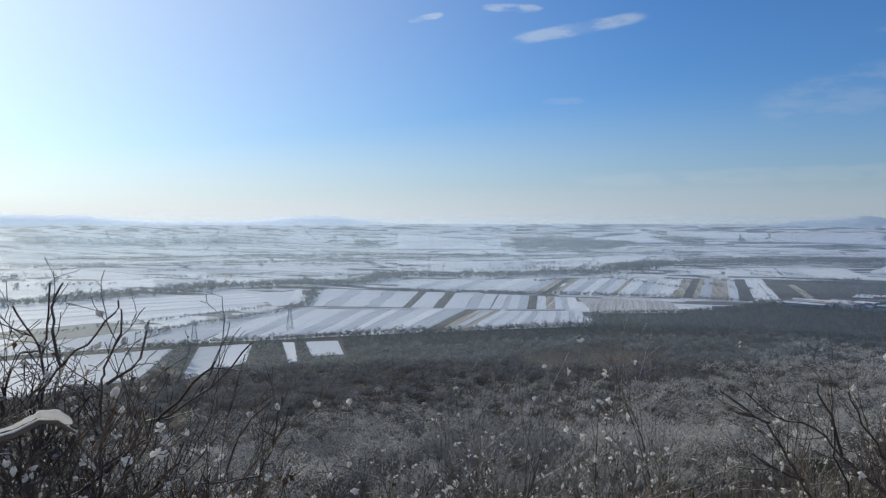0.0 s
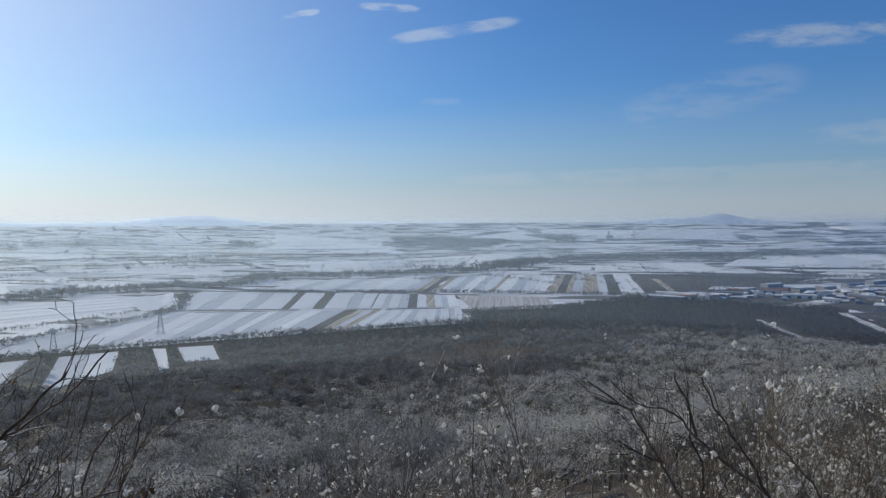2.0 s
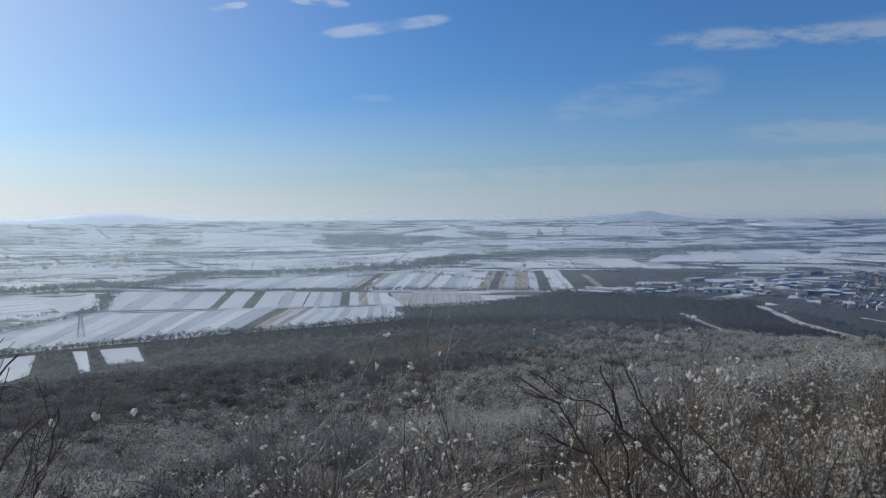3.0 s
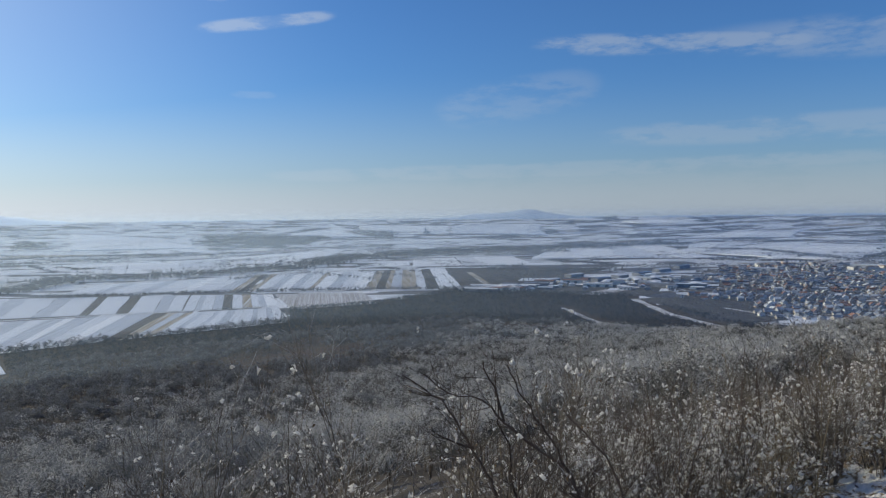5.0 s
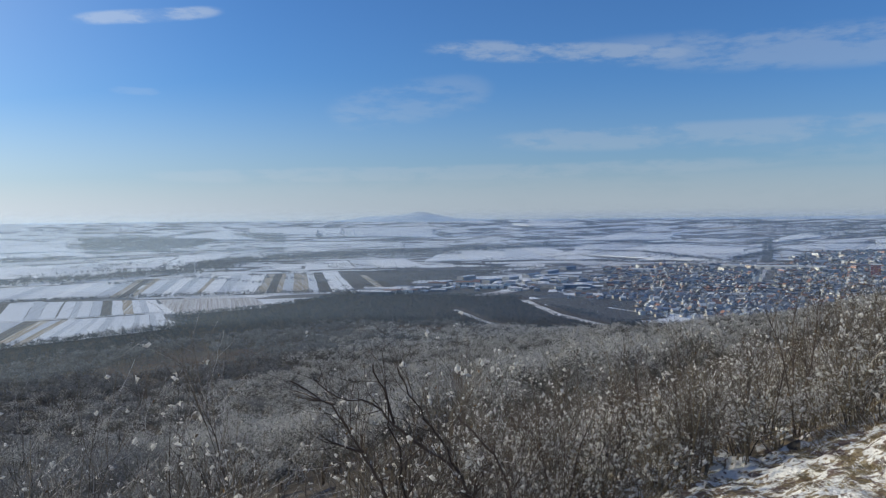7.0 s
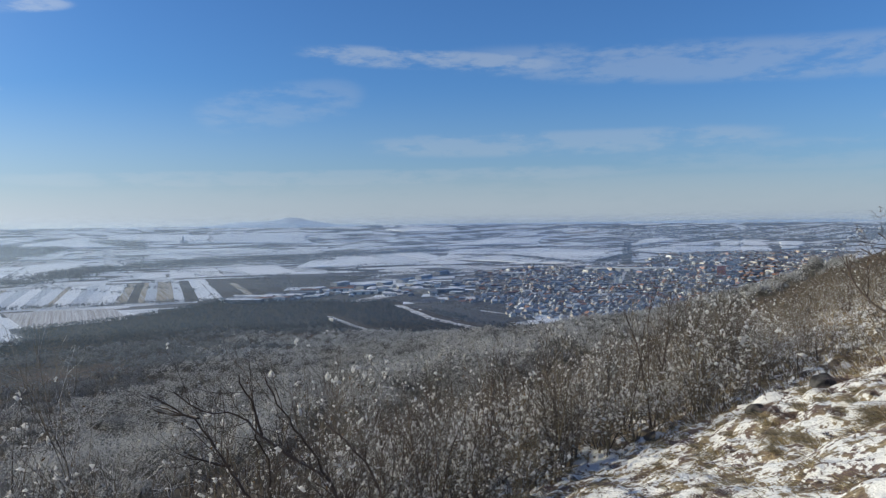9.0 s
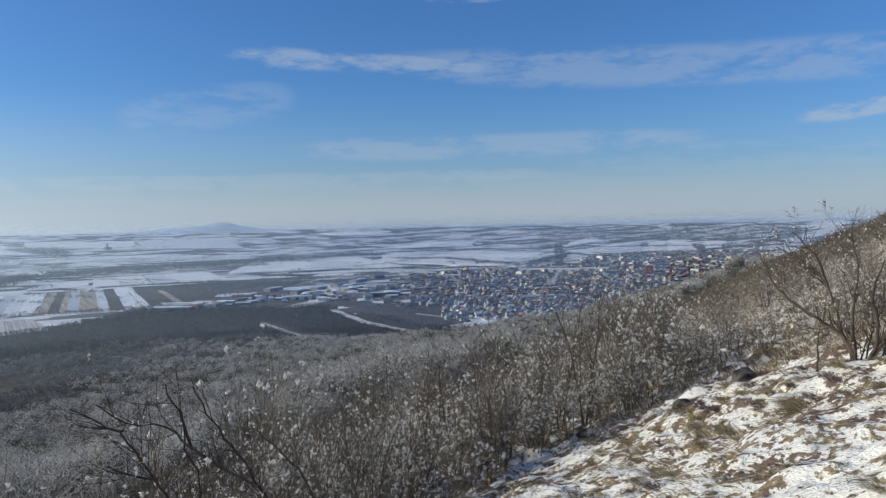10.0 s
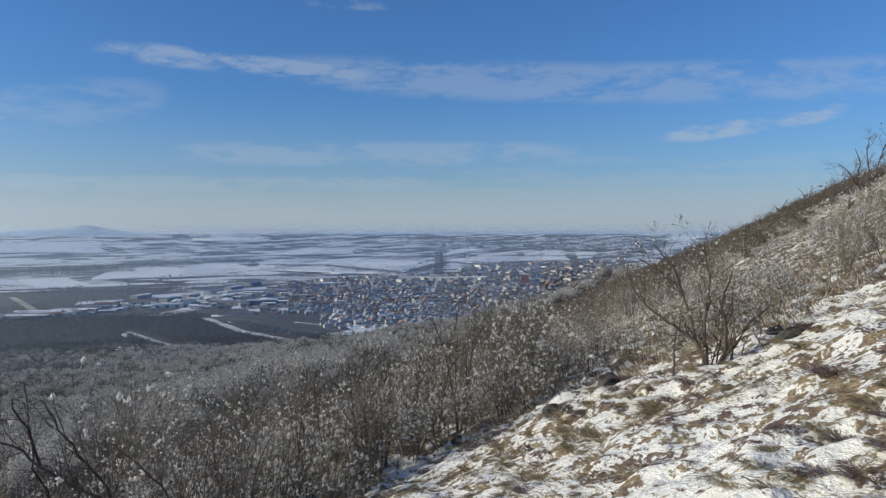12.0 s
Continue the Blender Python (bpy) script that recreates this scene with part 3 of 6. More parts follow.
def ribbon(name, label, pts, width, mat, lift=0.3, category="track"):
    """A track along (bearing, distance) points."""
    ps = [Vector(bearing(*p)) for p in pts]
    line = []
    for p, q in zip(ps, ps[1:]):
        n = max(2, int((q - p).length / 12))
        line += [p.lerp(q, i / n) for i in range(n)]
    line.append(ps[-1])
    vs, qs = [], []
    for i, p in enumerate(line):
        d = (line[min(i + 1, len(line) - 1)] - line[max(i - 1, 0)]).normalized()
        side = Vector((-d.y, d.x)) * width / 2 * (1 + 0.25 * float(vnoise(p.x, p.y, 25, 41)))
        for s in (-1, 1):
            q = p + side * s
            vs.append((q.x, q.y, float(height(q.x, q.y)) + lift))
    for i in range(len(line) - 1):
        qs.append((2 * i, 2 * i + 1, 2 * i + 3, 2 * i + 2))
    return tagged(new(name, tri_mesh(name, vs, qs, [mat])), label, category, kind="structure")


ribbon("road", "narrow snowy cutting through the dark wood", ((-32.3, 1110), (-36.8, 880)), 9, M_TRACK, 0.5)
ribbon("road", "wide snowy track along the wood edge", ((-37.6, 1240), (-40.2, 1059), (-43.6, 962)), 13, M_TRACK, 0.5)
ribbon("road", "snowy lane at the edge of the houses", ((-44.0, 1150), (-47.9, 1068)), 7, M_TRACK, 0.5)
ribbon("road", "snowy forest road", ((-19.2, 852), (-20.5, 845), (-22.3, 806)), 8, M_TRACK, 2.4)
ribbon("road", "white field track", ((12.4, 1215), (-3.6, 1170), (-10.6, 1183)), 5, M_WHITE, 0.5)
ribbon("road", "white farm track between plots", ((-24.5, 1400), (-23.0, 1935)), 12, M_WHITE, 0.6)
ribbon("road", "bare brown field track", ((-27.0, 1400), (-25.2, 1800)), 14, M_TAN, 0.5)
ribbon("road", "straight country road leaving the town", ((-54.6, 1700), (-55.1, 2331), (-55.0, 3757)), 9, M_PALE, 0.8)


# ---------------------------------------------------------------- woods
def spray(rng, pos, h, w, blades, blade_w, low=0.3):
    """Bare crowns as heaps of rounded heads of fine twigs: arrays of positions, heights and crown radii give triangles."""
    n = len(pos)
    heads = int(np.clip(blades // 12, 2, 9))
    per = blades // heads
    mid = h * (low + 1) / 2
    size = np.stack([w, w, h - mid], -1)[:, None]
    centre = pos[:, None] + np.stack([np.zeros(n), np.zeros(n), mid], -1)[:, None]
    th = rng.uniform(0, 2 * np.pi, (n, heads))
    up = rng.uniform(-0.45, 1.0, (n, heads))
    ring = np.sqrt(np.clip(1 - up ** 2, 0.02, 1))
    far = rng.uniform(0.35, 0.85, (n, heads))
    head = centre + np.stack([np.cos(th) * ring, np.sin(th) * ring, up], -1) * size * far[..., None]
    head_r = w[:, None] * rng.uniform(0.32, 0.60, (n, heads))
    t2 = rng.uniform(0, 2 * np.pi, (n, heads, per))
    u2 = rng.uniform(-0.6, 1.0, (n, heads, per))
    r2 = np.sqrt(np.clip(1 - u2 ** 2, 0.02, 1))
    nrm = np.stack([np.cos(t2) * r2, np.sin(t2) * r2, u2], -1)
    root = head[:, :, None] + nrm * (head_r[..., None] * rng.uniform(0.8, 1.04, t2.shape))[..., None]
    # the twigs fan over the skin of each head
    run = 0.9 * rng.normal(size=nrm.shape) + 0.25 * nrm + np.array([0, 0, 0.2])
    run /= np.linalg.norm(run, axis=-1, keepdims=True)
    side = np.cross(run, nrm + 0.25 * rng.normal(size=nrm.shape))
    side /= np.linalg.norm(side, axis=-1, keepdims=True) + 1e-6
    tip = root + run * (np.maximum(blade_w * 2.4, w * 0.10)[:, None, None] * rng.uniform(0.6, 1.4, t2.shape))[..., None]
    side *= (blade_w * 0.5 * rng.uniform(0.6, 1.5, t2.shape))[..., None]
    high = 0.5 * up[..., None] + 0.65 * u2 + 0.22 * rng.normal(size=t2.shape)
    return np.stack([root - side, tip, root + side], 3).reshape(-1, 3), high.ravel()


def trunks(rng, pos, h, thick):
    n = len(pos)
    lean = rng.normal(0, 0.05, (n, 2)) * h[:, None]
    t3 = np.array([0, 2.1, 4.2])
    base = np.stack([pos[:, None, 0] + np.cos(t3) * thick, pos[:, None, 1] + np.sin(t3) * thick, np.repeat(pos[:, None, 2] - 0.4, 3, 1)], -1)
    top = np.stack([pos[:, 0] + lean[:, 0], pos[:, 1] + lean[:, 1], pos[:, 2] + h * 0.85], -1)
    tri = [np.stack([base[:, i], base[:, (i + 1) % 3], top], 1) for i in range(3)]
    return np.concatenate(tri).reshape(-1, 3)


def wood(name, label, pos, h, w, blades, blade_w, mat, seed, low=0.3, trunk=0.14, category="forest", under=None):
    """Many bare trees in one mesh; under is a darker tone for lower twigs, bare of frost and painted as crown shade."""
    rng = np.random.default_rng(seed)
    v, up = spray(rng, pos, h, w, blades, blade_w, low)
    t = trunks(rng, pos, h, trunk)
    allv = np.concatenate([v, t])
    f = np.arange(len(allv)).reshape(-1, 3)
    mats = [mat, M_TRUNK] + ([under] if under else [])
    # twigs low on a head take the colour that paints its shaded side
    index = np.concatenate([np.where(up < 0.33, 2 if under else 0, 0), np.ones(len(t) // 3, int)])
    return tagged(new(name, tri_mesh(name, allv, f, mats, index)), label, category, kind="stuff")


def inside(x, y, corners):
    """Which plan points lie in the polygon of (bearing, distance) corners."""
    ps = [bearing(*c) for c in corners]
    res = np.zeros(len(x), bool)
    for (x1, y1), (x2, y2) in zip(ps, ps[1:] + ps[:1]):
        cond = (y1 > y) != (y2 > y)
        res ^= cond & (x < (x2 - x1) * (y - y1) / (y2 - y1 + 1e-9) + x1)
    return res


def near_line(x, y, pts, width):
    res = np.zeros(len(x), bool)
    ps = [bearing(*p) for p in pts]
    for (x1, y1), (x2, y2) in zip(ps, ps[1:]):
        dx, dy = x2 - x1, y2 - y1
        u = np.clip(((x - x1) * dx + (y - y1) * dy) / (dx * dx + dy * dy), 0, 1)
        res |= np.hypot(x - x1 - u * dx, y - y1 - u * dy) < width
    return res


def scatter(seed, a0, a1, r0, r1, area):
    """Random plan points over a sector, one for each area of ground."""
    rng = np.random.default_rng(seed)
    n = int(abs(radians(a1 - a0)) * (r1 * r1 - r0 * r0) / 2 / area)
    a, r = np.radians(rng.uniform(min(a0, a1), max(a0, a1), n)), np.sqrt(rng.uniform(r0 * r0, r1 * r1, n))
    return -np.sin(a) * r, np.cos(a) * r, rng


CLEAR = [((36, 490), (22.2, 575), (19.8, 850), (36, 840)), ((19.7, 570), (14.8, 665), (14.3, 862), (18.4, 848)), ((12.0, 655), (10.9, 660), (11.2, 862), (12.4, 866)), ((10.2, 695), (7.3, 700), (7.9, 866), (10.7, 864))]
CUTS = [(((-32.3, 1110), (-36.8, 880)), 9), (((-37.6, 1240), (-40.2, 1059), (-43.6, 962)), 15), (((-13, 905), (-16, 880), (-20.5, 845), (-22.5, 800)), 10), (((-44.0, 1150), (-47.9, 1068)), 8)]


def open_land(x, y):
    keep = np.ones(len(x), bool)
    for c in CLEAR:
        keep &= ~inside(x, y, c)
    for pts, wd in CUTS:
        keep &= ~near_line(x, y, pts, wd)
    return keep


WOOD_EDGE = ((36, 862), (21.9, 862), (14.9, 870), (7.1, 904), (-1.2, 932), (-11.3, 1000), (-11.5, 1140), (-18, 1185), (-24.5, 1385), (-28, 1330), (-37, 1290), (-38.5, 1190), (-42.5, 1080), (-44, 1000), (-48, 985), (-58, 1060), (-70, 900), (-90, 900), (-90, 5), (36, 5))
wooded = inside(gx[:-1].ravel(), gy[:-1].ravel(), WOOD_EDGE) & (cover_index == 2)
cover_index[wooded] = 1
tgx, tgy = gx[:-1].ravel(), gy[:-1].ravel()
cover_index[inside(tgx + 60 * vnoise(tgx, tgy, 130, 208), tgy + 60 * vnoise(tgx, tgy, 110, 209), TOWN) & (cover_index == 2)] = 4
ground.data.polygons.foreach_set("material_index", cover_index.astype(np.int32))
# frosted trees over the hillside; the frost gives out lower down
x, y, rng = scatter(11, 34, -88, 26, 900, 58.0)
h = hill_part(x, y)
r = np.hypot(x, y)
b = np.degrees(np.arctan2(-x, y))
keep = (h > 6) & inside(x, y, WOOD_EDGE) & open_land(x, y)
keep &= ~(r < 60 + np.clip(-b - 40, 0, 40) * 2.0)
keep &= ~(b < -70)
rust = vnoise(x, y, 90, 51) + 0.4 * vnoise(x, y, 30, 52)
brown = (inside(x, y, ((-4, 640), (-13, 770), (-22, 750), (-17, 590), (-8, 575))) & (rust > -0.55)) | (inside(x, y, ((-22, 760), (-24, 860), (-37, 830), (-33, 720))) & (rust > -0.2))
x, y, r, brown, b, h = x[keep], y[keep], r[keep], brown[keep], b[keep], h[keep]
pos = np.stack([x, y, height(x, y)], -1)
tall = rng.uniform(6.0, 13.0, len(x)) * (1 + 0.18 * vnoise(x, y, 24, 58)) * np.clip(0.45 + r / 260, 0.5, 1.0) * np.where(b < -42, np.clip(1.0 - (-b - 42) * 0.045, 0.35, 1), 1.0)
wide = tall * rng.uniform(0.36, 0.54, len(x))
frosty = (h + 16 * vnoise(x, y, 120, 56) + 8 * vnoise(x, y, 40, 57) + np.clip(-b - 24, 0, 20) * 1.6 - 14 * step(b, -12, 2) * step(r, 330, 430) > 28) & ~brown & (rng.random(len(x)) > 0.5 * step(b, -22, -4))
for lo, hi, nb, bw, seed in ((0, 150, 1500, 0.12, 61), (150, 300, 640, 0.20, 62), (300, 520, 230, 0.34, 63), (520, 1000, 84, 0.55, 64)):
    s = (r >= lo) & (r < hi) & frosty
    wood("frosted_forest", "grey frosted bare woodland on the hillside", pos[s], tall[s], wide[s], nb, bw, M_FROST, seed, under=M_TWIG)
    s = (r >= lo) & (r < hi) & ~frosty & ~brown
    if s.any():
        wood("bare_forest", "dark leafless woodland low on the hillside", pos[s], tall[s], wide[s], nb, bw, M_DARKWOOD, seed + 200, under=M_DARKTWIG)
wood("brown_scrub", "rust-brown leafless scrub among the frosted trees", pos[brown], tall[brown] * 0.7, wide[brown], 40, 0.26, M_BROWNWOOD, 65)
x, y, rng = scatter(13, -62, -90, 45, 260, 5.0)
keep = vnoise(x, y, 14, 59) > -0.35
x, y = x[keep], y[keep]
tall = rng.uniform(0.8, 2.1, len(x)) * np.clip(np.hypot(x, y) / 90, 0.5, 1.2)
wood("hill_scrub", "low dark brown scrub along the hill's shoulder", np.stack([x, y, height(x, y)], -1), tall, tall * 0.55, 72, 0.085, M_SCRUB, 67, low=0.0, trunk=0.02, category="scrub")

# the dark wood on the flat below
x, y, rng = scatter(12, 34, -60, 560, 1400, 22.0)
keep = (hill_part(x, y) <= 6) & inside(x, y, WOOD_EDGE) & open_land(x, y)
x, y = x[keep], y[keep]
pos = np.stack([x, y, height(x, y)], -1)
tall = rng.uniform(5.0, 9.0, len(x))
wood("dark_wood", "dense dark leafless plantation on the flat", pos, tall, tall * 0.42, 18, 0.42, M_PLANTATION, 66, low=0.1, trunk=0.1)


def belt(label, pts, width, gap, size, mat, seed, nb=18, bw=0.7, name="tree_belt"):
    """Trees along a line of (bearing, distance) points."""
    rng = np.random.default_rng(seed)
    ps = [np.array(bearing(*p)) for p in pts]
    out_ = []
    for p, q in zip(ps, ps[1:]):
        n = max(2, int(np.linalg.norm(q - p) / gap * 1.25))
        u = rng.uniform(0, 1, n)
        out_.append(p + (q - p) * u[:, None] + rng.normal(0, width / 2, (n, 2)))
    xy = np.concatenate(out_)
    tall = size * rng.uniform(0.5, 1.25, len(xy)) * (1 + 0.4 * vnoise(xy[:, 0], xy[:, 1], 70, seed))
    pos = np.column_stack([xy, height(xy[:, 0], xy[:, 1])])
    return wood(name, label, pos, tall, tall * 0.40, nb, bw, mat, seed, low=0.0, trunk=0.2, category="trees")


belt("dark hedge along the snowy fields", ((22, 968), (18.4, 1040), (13.0, 1141), (10.3, 1255), (9.8, 1540)), 14, 1.4, 7, M_HEDGE, 71)
belt("bushy edge of the wood", ((22, 866), (14.9, 874), (7.1, 908), (-1.2, 938), (-11.3, 1006)), 8, 1.2, 7, M_DARKWOOD, 72)
belt("hedge between strip fields", ((5.5, 1491), (-5.6, 1442), (-16.9, 1400), (-24.9, 1391)), 9, 1.4, 7, M_HEDGE, 73)
belt("river trees winding over the plain", ((33, 1380), (21.7, 1500), (16.6, 1600), (7.1, 1640), (3.6, 1850), (-5.2, 1880), (-12.2, 2040)), 45, 1.0, 14, M_HEDGE, 74, nb=24, bw=1.2)
belt("river trees winding over the plain", ((-12.2, 2060), (-16.0, 2480), (-23.7, 2815), (-32.4, 3055), (-40, 3300)), 90, 1.0, 13, M_HEDGE, 75, nb=22, bw=1.4)
belt("tree row along the edge of a field", ((32, 1010), (21.7, 1090), (13.2, 1222)), 6, 4, 5, M_HEDGE, 76)
belt("avenue trees beside the country road", ((-54.85, 2331), (-54.9, 3757)), 9, 4.0, 7, M_HEDGE, 77, bw=0.9, name="avenue_trees")
belt("avenue trees beside the country road", ((-55.25, 2331), (-55.2, 3757)), 9, 4.0, 7, M_HEDGE, 78, bw=0.9, name="avenue_trees")
belt("scrub at the wood's far edge", ((-11.4, 1010), (-11.6, 1140), (-18, 1190), (-24.5, 1388), (-28, 1335), (-37, 1295)), 14, 1.6, 6, M_DARKWOOD, 79)
belt("scrub between sheds and fields", ((-28.5, 1620), (-31, 1800), (-36, 1950), (-43, 2080)), 80, 0.9, 6, M_DARKWOOD, 80)
belt("low scrub on the rough grassland", ((-25.8, 1480), (-28.5, 1600), (-31, 1820)), 130, 1.5, 4, M_DARKWOOD, 86, nb=12)
belt("low scrub between the wood and the town", ((-40.5, 1270), (-43.5, 1180), (-46, 1080)), 70, 1.6, 4, M_DARKWOOD, 87, nb=12)
for i, pts in enumerate((((-43, 2280), (-52, 2290), (-60, 2420)), ((-51.8, 2400), (-46.5, 2900), (-42, 3000)), ((-53, 2500), (-56, 3150)), ((-44, 3450), (-60, 3480), (-70, 3500)), ((30, 2500), (12, 2520), (0, 2800), (-8, 2900)), ((28, 2900), (10, 3000), (-5, 3020)))):
    belt("far hedge across the plain", pts, 30, 1.8, 9, M_HEDGE, 90 + i, nb=26, bw=0.8)


def copse(label, corners, area, size, mat, seed, nb=11, bw=1.5):
    bs_ = [c[0] for c in corners]
    rs_ = [c[1] for c in corners]
    x, y, rng = scatter(seed, max(bs_), min(bs_), min(rs_), max(rs_), area)
    k = inside(x + 60 * vnoise(x, y, 150, seed), y + 60 * vnoise(x, y, 150, seed + 1), corners) & (vnoise(x, y, 90, seed + 2) > -0.75)
    x, y = x[k], y[k]
    pos = np.stack([x, y, height(x, y)], -1)
    tall = size * rng.uniform(0.8, 1.2, len(x))
    return wood("copse", label, pos, tall, tall * 0.5, nb, bw, mat, seed, low=0.1, category="wood")


copse("blue-grey wood far over the plain", ((-5.2, 3346), (-11.1, 3248), (-14.7, 3727), (-9, 4100), (-5.2, 4050)), 90, 10, M_HEDGE, 101)
copse("far dark copse", ((-17.7, 3696), (-19.4, 3477), (-19.4, 4084), (-15.6, 4117)), 110, 13, M_HEDGE, 102)
copse("small far copse", ((7.6, 3500), (4.5, 3480), (4.2, 3800), (7.0, 3760)), 90, 14, M_HEDGE, 103)
copse("dark far wood beyond the town", ((-57, 3900), (-72, 3700), (-72, 4600), (-50, 4650)), 420, 14, M_HEDGE, 104, bw=2.0)
copse("dark far wood below the hills", ((30, 3700), (16, 3600), (12, 4000), (30, 4200)), 300, 14, M_HEDGE, 105, bw=1.6)
copse("dark far wood behind the river", ((-20, 2500), (-33, 2700), (-33, 3000), (-18, 2850)), 160, 11, M_HEDGE, 106, bw=1.2)
# the patchwork of small fields over the far plain
rng = np.random.default_rng(115)
pu, pv = np.array(bearing(-104)), np.array(bearing(-14))
pw_v, pw_f, pw_m = [], [], []
v0 = 600.0
while v0 < 4700:
    v1 = v0 + rng.uniform(26, 80) * (0.7 + v0 / 4000)
    u0 = -3200.0 + rng.uniform(0, 200)
    while u0 < 4300:
        u1 = u0 + rng.uniform(70, 380)
        c0 = pu * (u0 + u1) / 2 + pv * (v0 + v1) / 2
        d0, b0 = float(np.hypot(*c0)), math.degrees(math.atan2(-c0[0], c0[1]))
        snowy_here = 0.57 + 0.06 * float(step(b0, -25, 20)) - 0.18 * float(step(d0, 3300, 4300)) + 0.45 * float(vnoise(c0[0], c0[1], 420, 116)) > rng.random()
        if snowy_here and 1650 < d0 < 4480 and -72 < b0 < 37:
            kind = int(rng.choice(5, p=(0.42, 0.26, 0.14, 0.10, 0.08)))
            nu, nv = max(1, int((u1 - u0) / 70)), max(1, int((v1 - v0) / 50))
            skew = rng.normal(0, 10)
            us, vs_ = np.meshgrid(np.linspace(u0 + 5, u1 - 5, nu + 1), np.linspace(v0 + 4.5, v1 - 4.5, nv + 1))
            us = us + skew * (vs_ - v0) / 40
            qx, qy = us * pu[0] + vs_ * pv[0], us * pu[1] + vs_ * pv[1]
            qx, qy = qx + 14 * vnoise(qx, qy, 170, 117), qy + 14 * vnoise(qx, qy, 170, 118)
            if not any(inside(qx.ravel(), qy.ravel(), c).any() for c in TRACTS) and not inside(qx.ravel(), qy.ravel(), TOWN).any():
                k0 = sum(len(q) for q in pw_v)
                pw_v.append(np.stack([qx, qy, height(qx, qy) + 0.7], -1).reshape(-1, 3))
                g = np.arange((nu + 1) * (nv + 1)).reshape(nv + 1, nu + 1) + k0
                pw_f.append(np.stack([g[:-1, :-1], g[:-1, 1:], g[1:, 1:], g[1:, :-1]], -1).reshape(-1, 4))
                pw_m += [kind] * (nu * nv)
        u0 = u1
    v0 = v1
tagged(new("far_fields", tri_mesh("far_fields", np.concatenate(pw_v), np.concatenate(pw_f), [M_WHITE, M_THIN, M_BLUE, M_PALE, M_TAN], pw_m)), "patchwork of small snowed fields far over the plain", "fields", kind="stuff")

# odd hedges all over the distance
rng = np.random.default_rng(120)
hx, hy = [], []
for i in range(260):
    a, d = rng.uniform(-72, 34), rng.uniform(1700, 4700)
    cx, cy = bearing(a, d)
    turn = radians(rng.choice([20.0, -70.0]) + rng.normal(0, 8) + 90)
    ln = rng.uniform(60, 320)
    u = rng.uniform(-0.5, 0.5, int(ln / 5))
    hx.append(cx + np.cos(turn) * u * ln + rng.normal(0, 3, len(u)))
    hy.append(cy + np.sin(turn) * u * ln + rng.normal(0, 3, len(u)))
hx, hy = np.concatenate(hx), np.concatenate(hy)
tall = rng.uniform(4, 11, len(hx))
wood("far_hedges", "scattered hedges and field trees over the plain", np.column_stack([hx, hy, height(hx, hy)]), tall, tall * 0.45, 18, 0.85, M_HEDGE, 121, low=0.1, category="trees")


# ---------------------------------------------------------------- town
def palette(name, colours, by_object, rough=0.8, dirt=0.25):
    """One of several paints for each house."""
    m, nt, bs = material(name, rough)
    if by_object:
        r = nt.nodes.new("ShaderNodeObjectInfo").outputs["Random"]
    else:
        r = nt.nodes.new("ShaderNodeNewGeometry").outputs["Random Per Island"]
    ramp = nt.nodes.new("ShaderNodeValToRGB")
    ramp.color_ramp.interpolation = "CONSTANT"
    while len(ramp.color_ramp.elements) < len(colours):
        ramp.color_ramp.elements.new(0.5)
    for i, c in enumerate(tuple(min(0.85, q * 1.12) for q in c_) for c_ in colours):
        ramp.color_ramp.elements[i].position = i / len(colours)
        ramp.color_ramp.elements[i].color = (*c, 1)
    link(nt, r, ramp.inputs[0])
    n = smooth_node(nt, noise_node(nt, position(nt), 0.4, 4.0), 0.4, 0.7, 0.0, dirt)
    link(nt, mix_node(nt, n, ramp.outputs[0], (0.2, 0.19, 0.18)), bs.inputs["Base Color"])
    return m


WALLS = ((0.55, 0.53, 0.49), (0.66, 0.65, 0.61), (0.50, 0.45, 0.38), (0.45, 0.45, 0.45), (0.50, 0.45, 0.40), (0.40, 0.37, 0.35), (0.43, 0.26, 0.20), (0.50, 0.39, 0.30), (0.50, 0.49, 0.47), (0.80, 0.78, 0.75))
ROOFS = ((0.13, 0.155, 0.20), (0.19, 0.215, 0.26), (0.12, 0.13, 0.15), (0.25, 0.13, 0.09), (0.25, 0.28, 0.33), (0.17, 0.195, 0.24), (0.20, 0.115, 0.09), (0.15, 0.175, 0.22), (0.55, 0.56, 0.58), (0.16, 0.185, 0.23), (0.36, 0.38, 0.42), (0.21, 0.23, 0.27))
M_WALL, M_ROOF = palette("house_plaster", WALLS, True), palette("house_roof", ROOFS, True)
M_WALL_I, M_ROOF_I = palette("row_plaster", WALLS, False), palette("row_roof", ROOFS, False)
M_WHITEWALL = two_tone("white_plaster", (0.84, 0.81, 0.73), (0.76, 0.73, 0.66), 0.3)
M_BLUEROOF = two_tone("blue_sheet_roof", (0.10, 0.17, 0.28), (0.15, 0.22, 0.33), 0.2, c=(0.50, 0.53, 0.58), scale2=0.08, lo2=0.55, hi2=0.7, rough=0.5)
M_REDWALL = two_tone("red_facade", (0.26, 0.09, 0.085), (0.21, 0.075, 0.07), 0.3)
M_GREYSTEEL = two_tone("grey_steel", (0.16, 0.17, 0.19), (0.24, 0.25, 0.27), 0.5, rough=0.6)
M_CONCRETE = two_tone("grey_concrete", (0.30, 0.31, 0.33), (0.22, 0.23, 0.25), 0.2)
M_DOME = two_tone("dark_metal_dome", (0.14, 0.15, 0.17), (0.2, 0.2, 0.2), 0.5, rough=0.5)
M_PANE = material("window_glass", 0.15)[0]
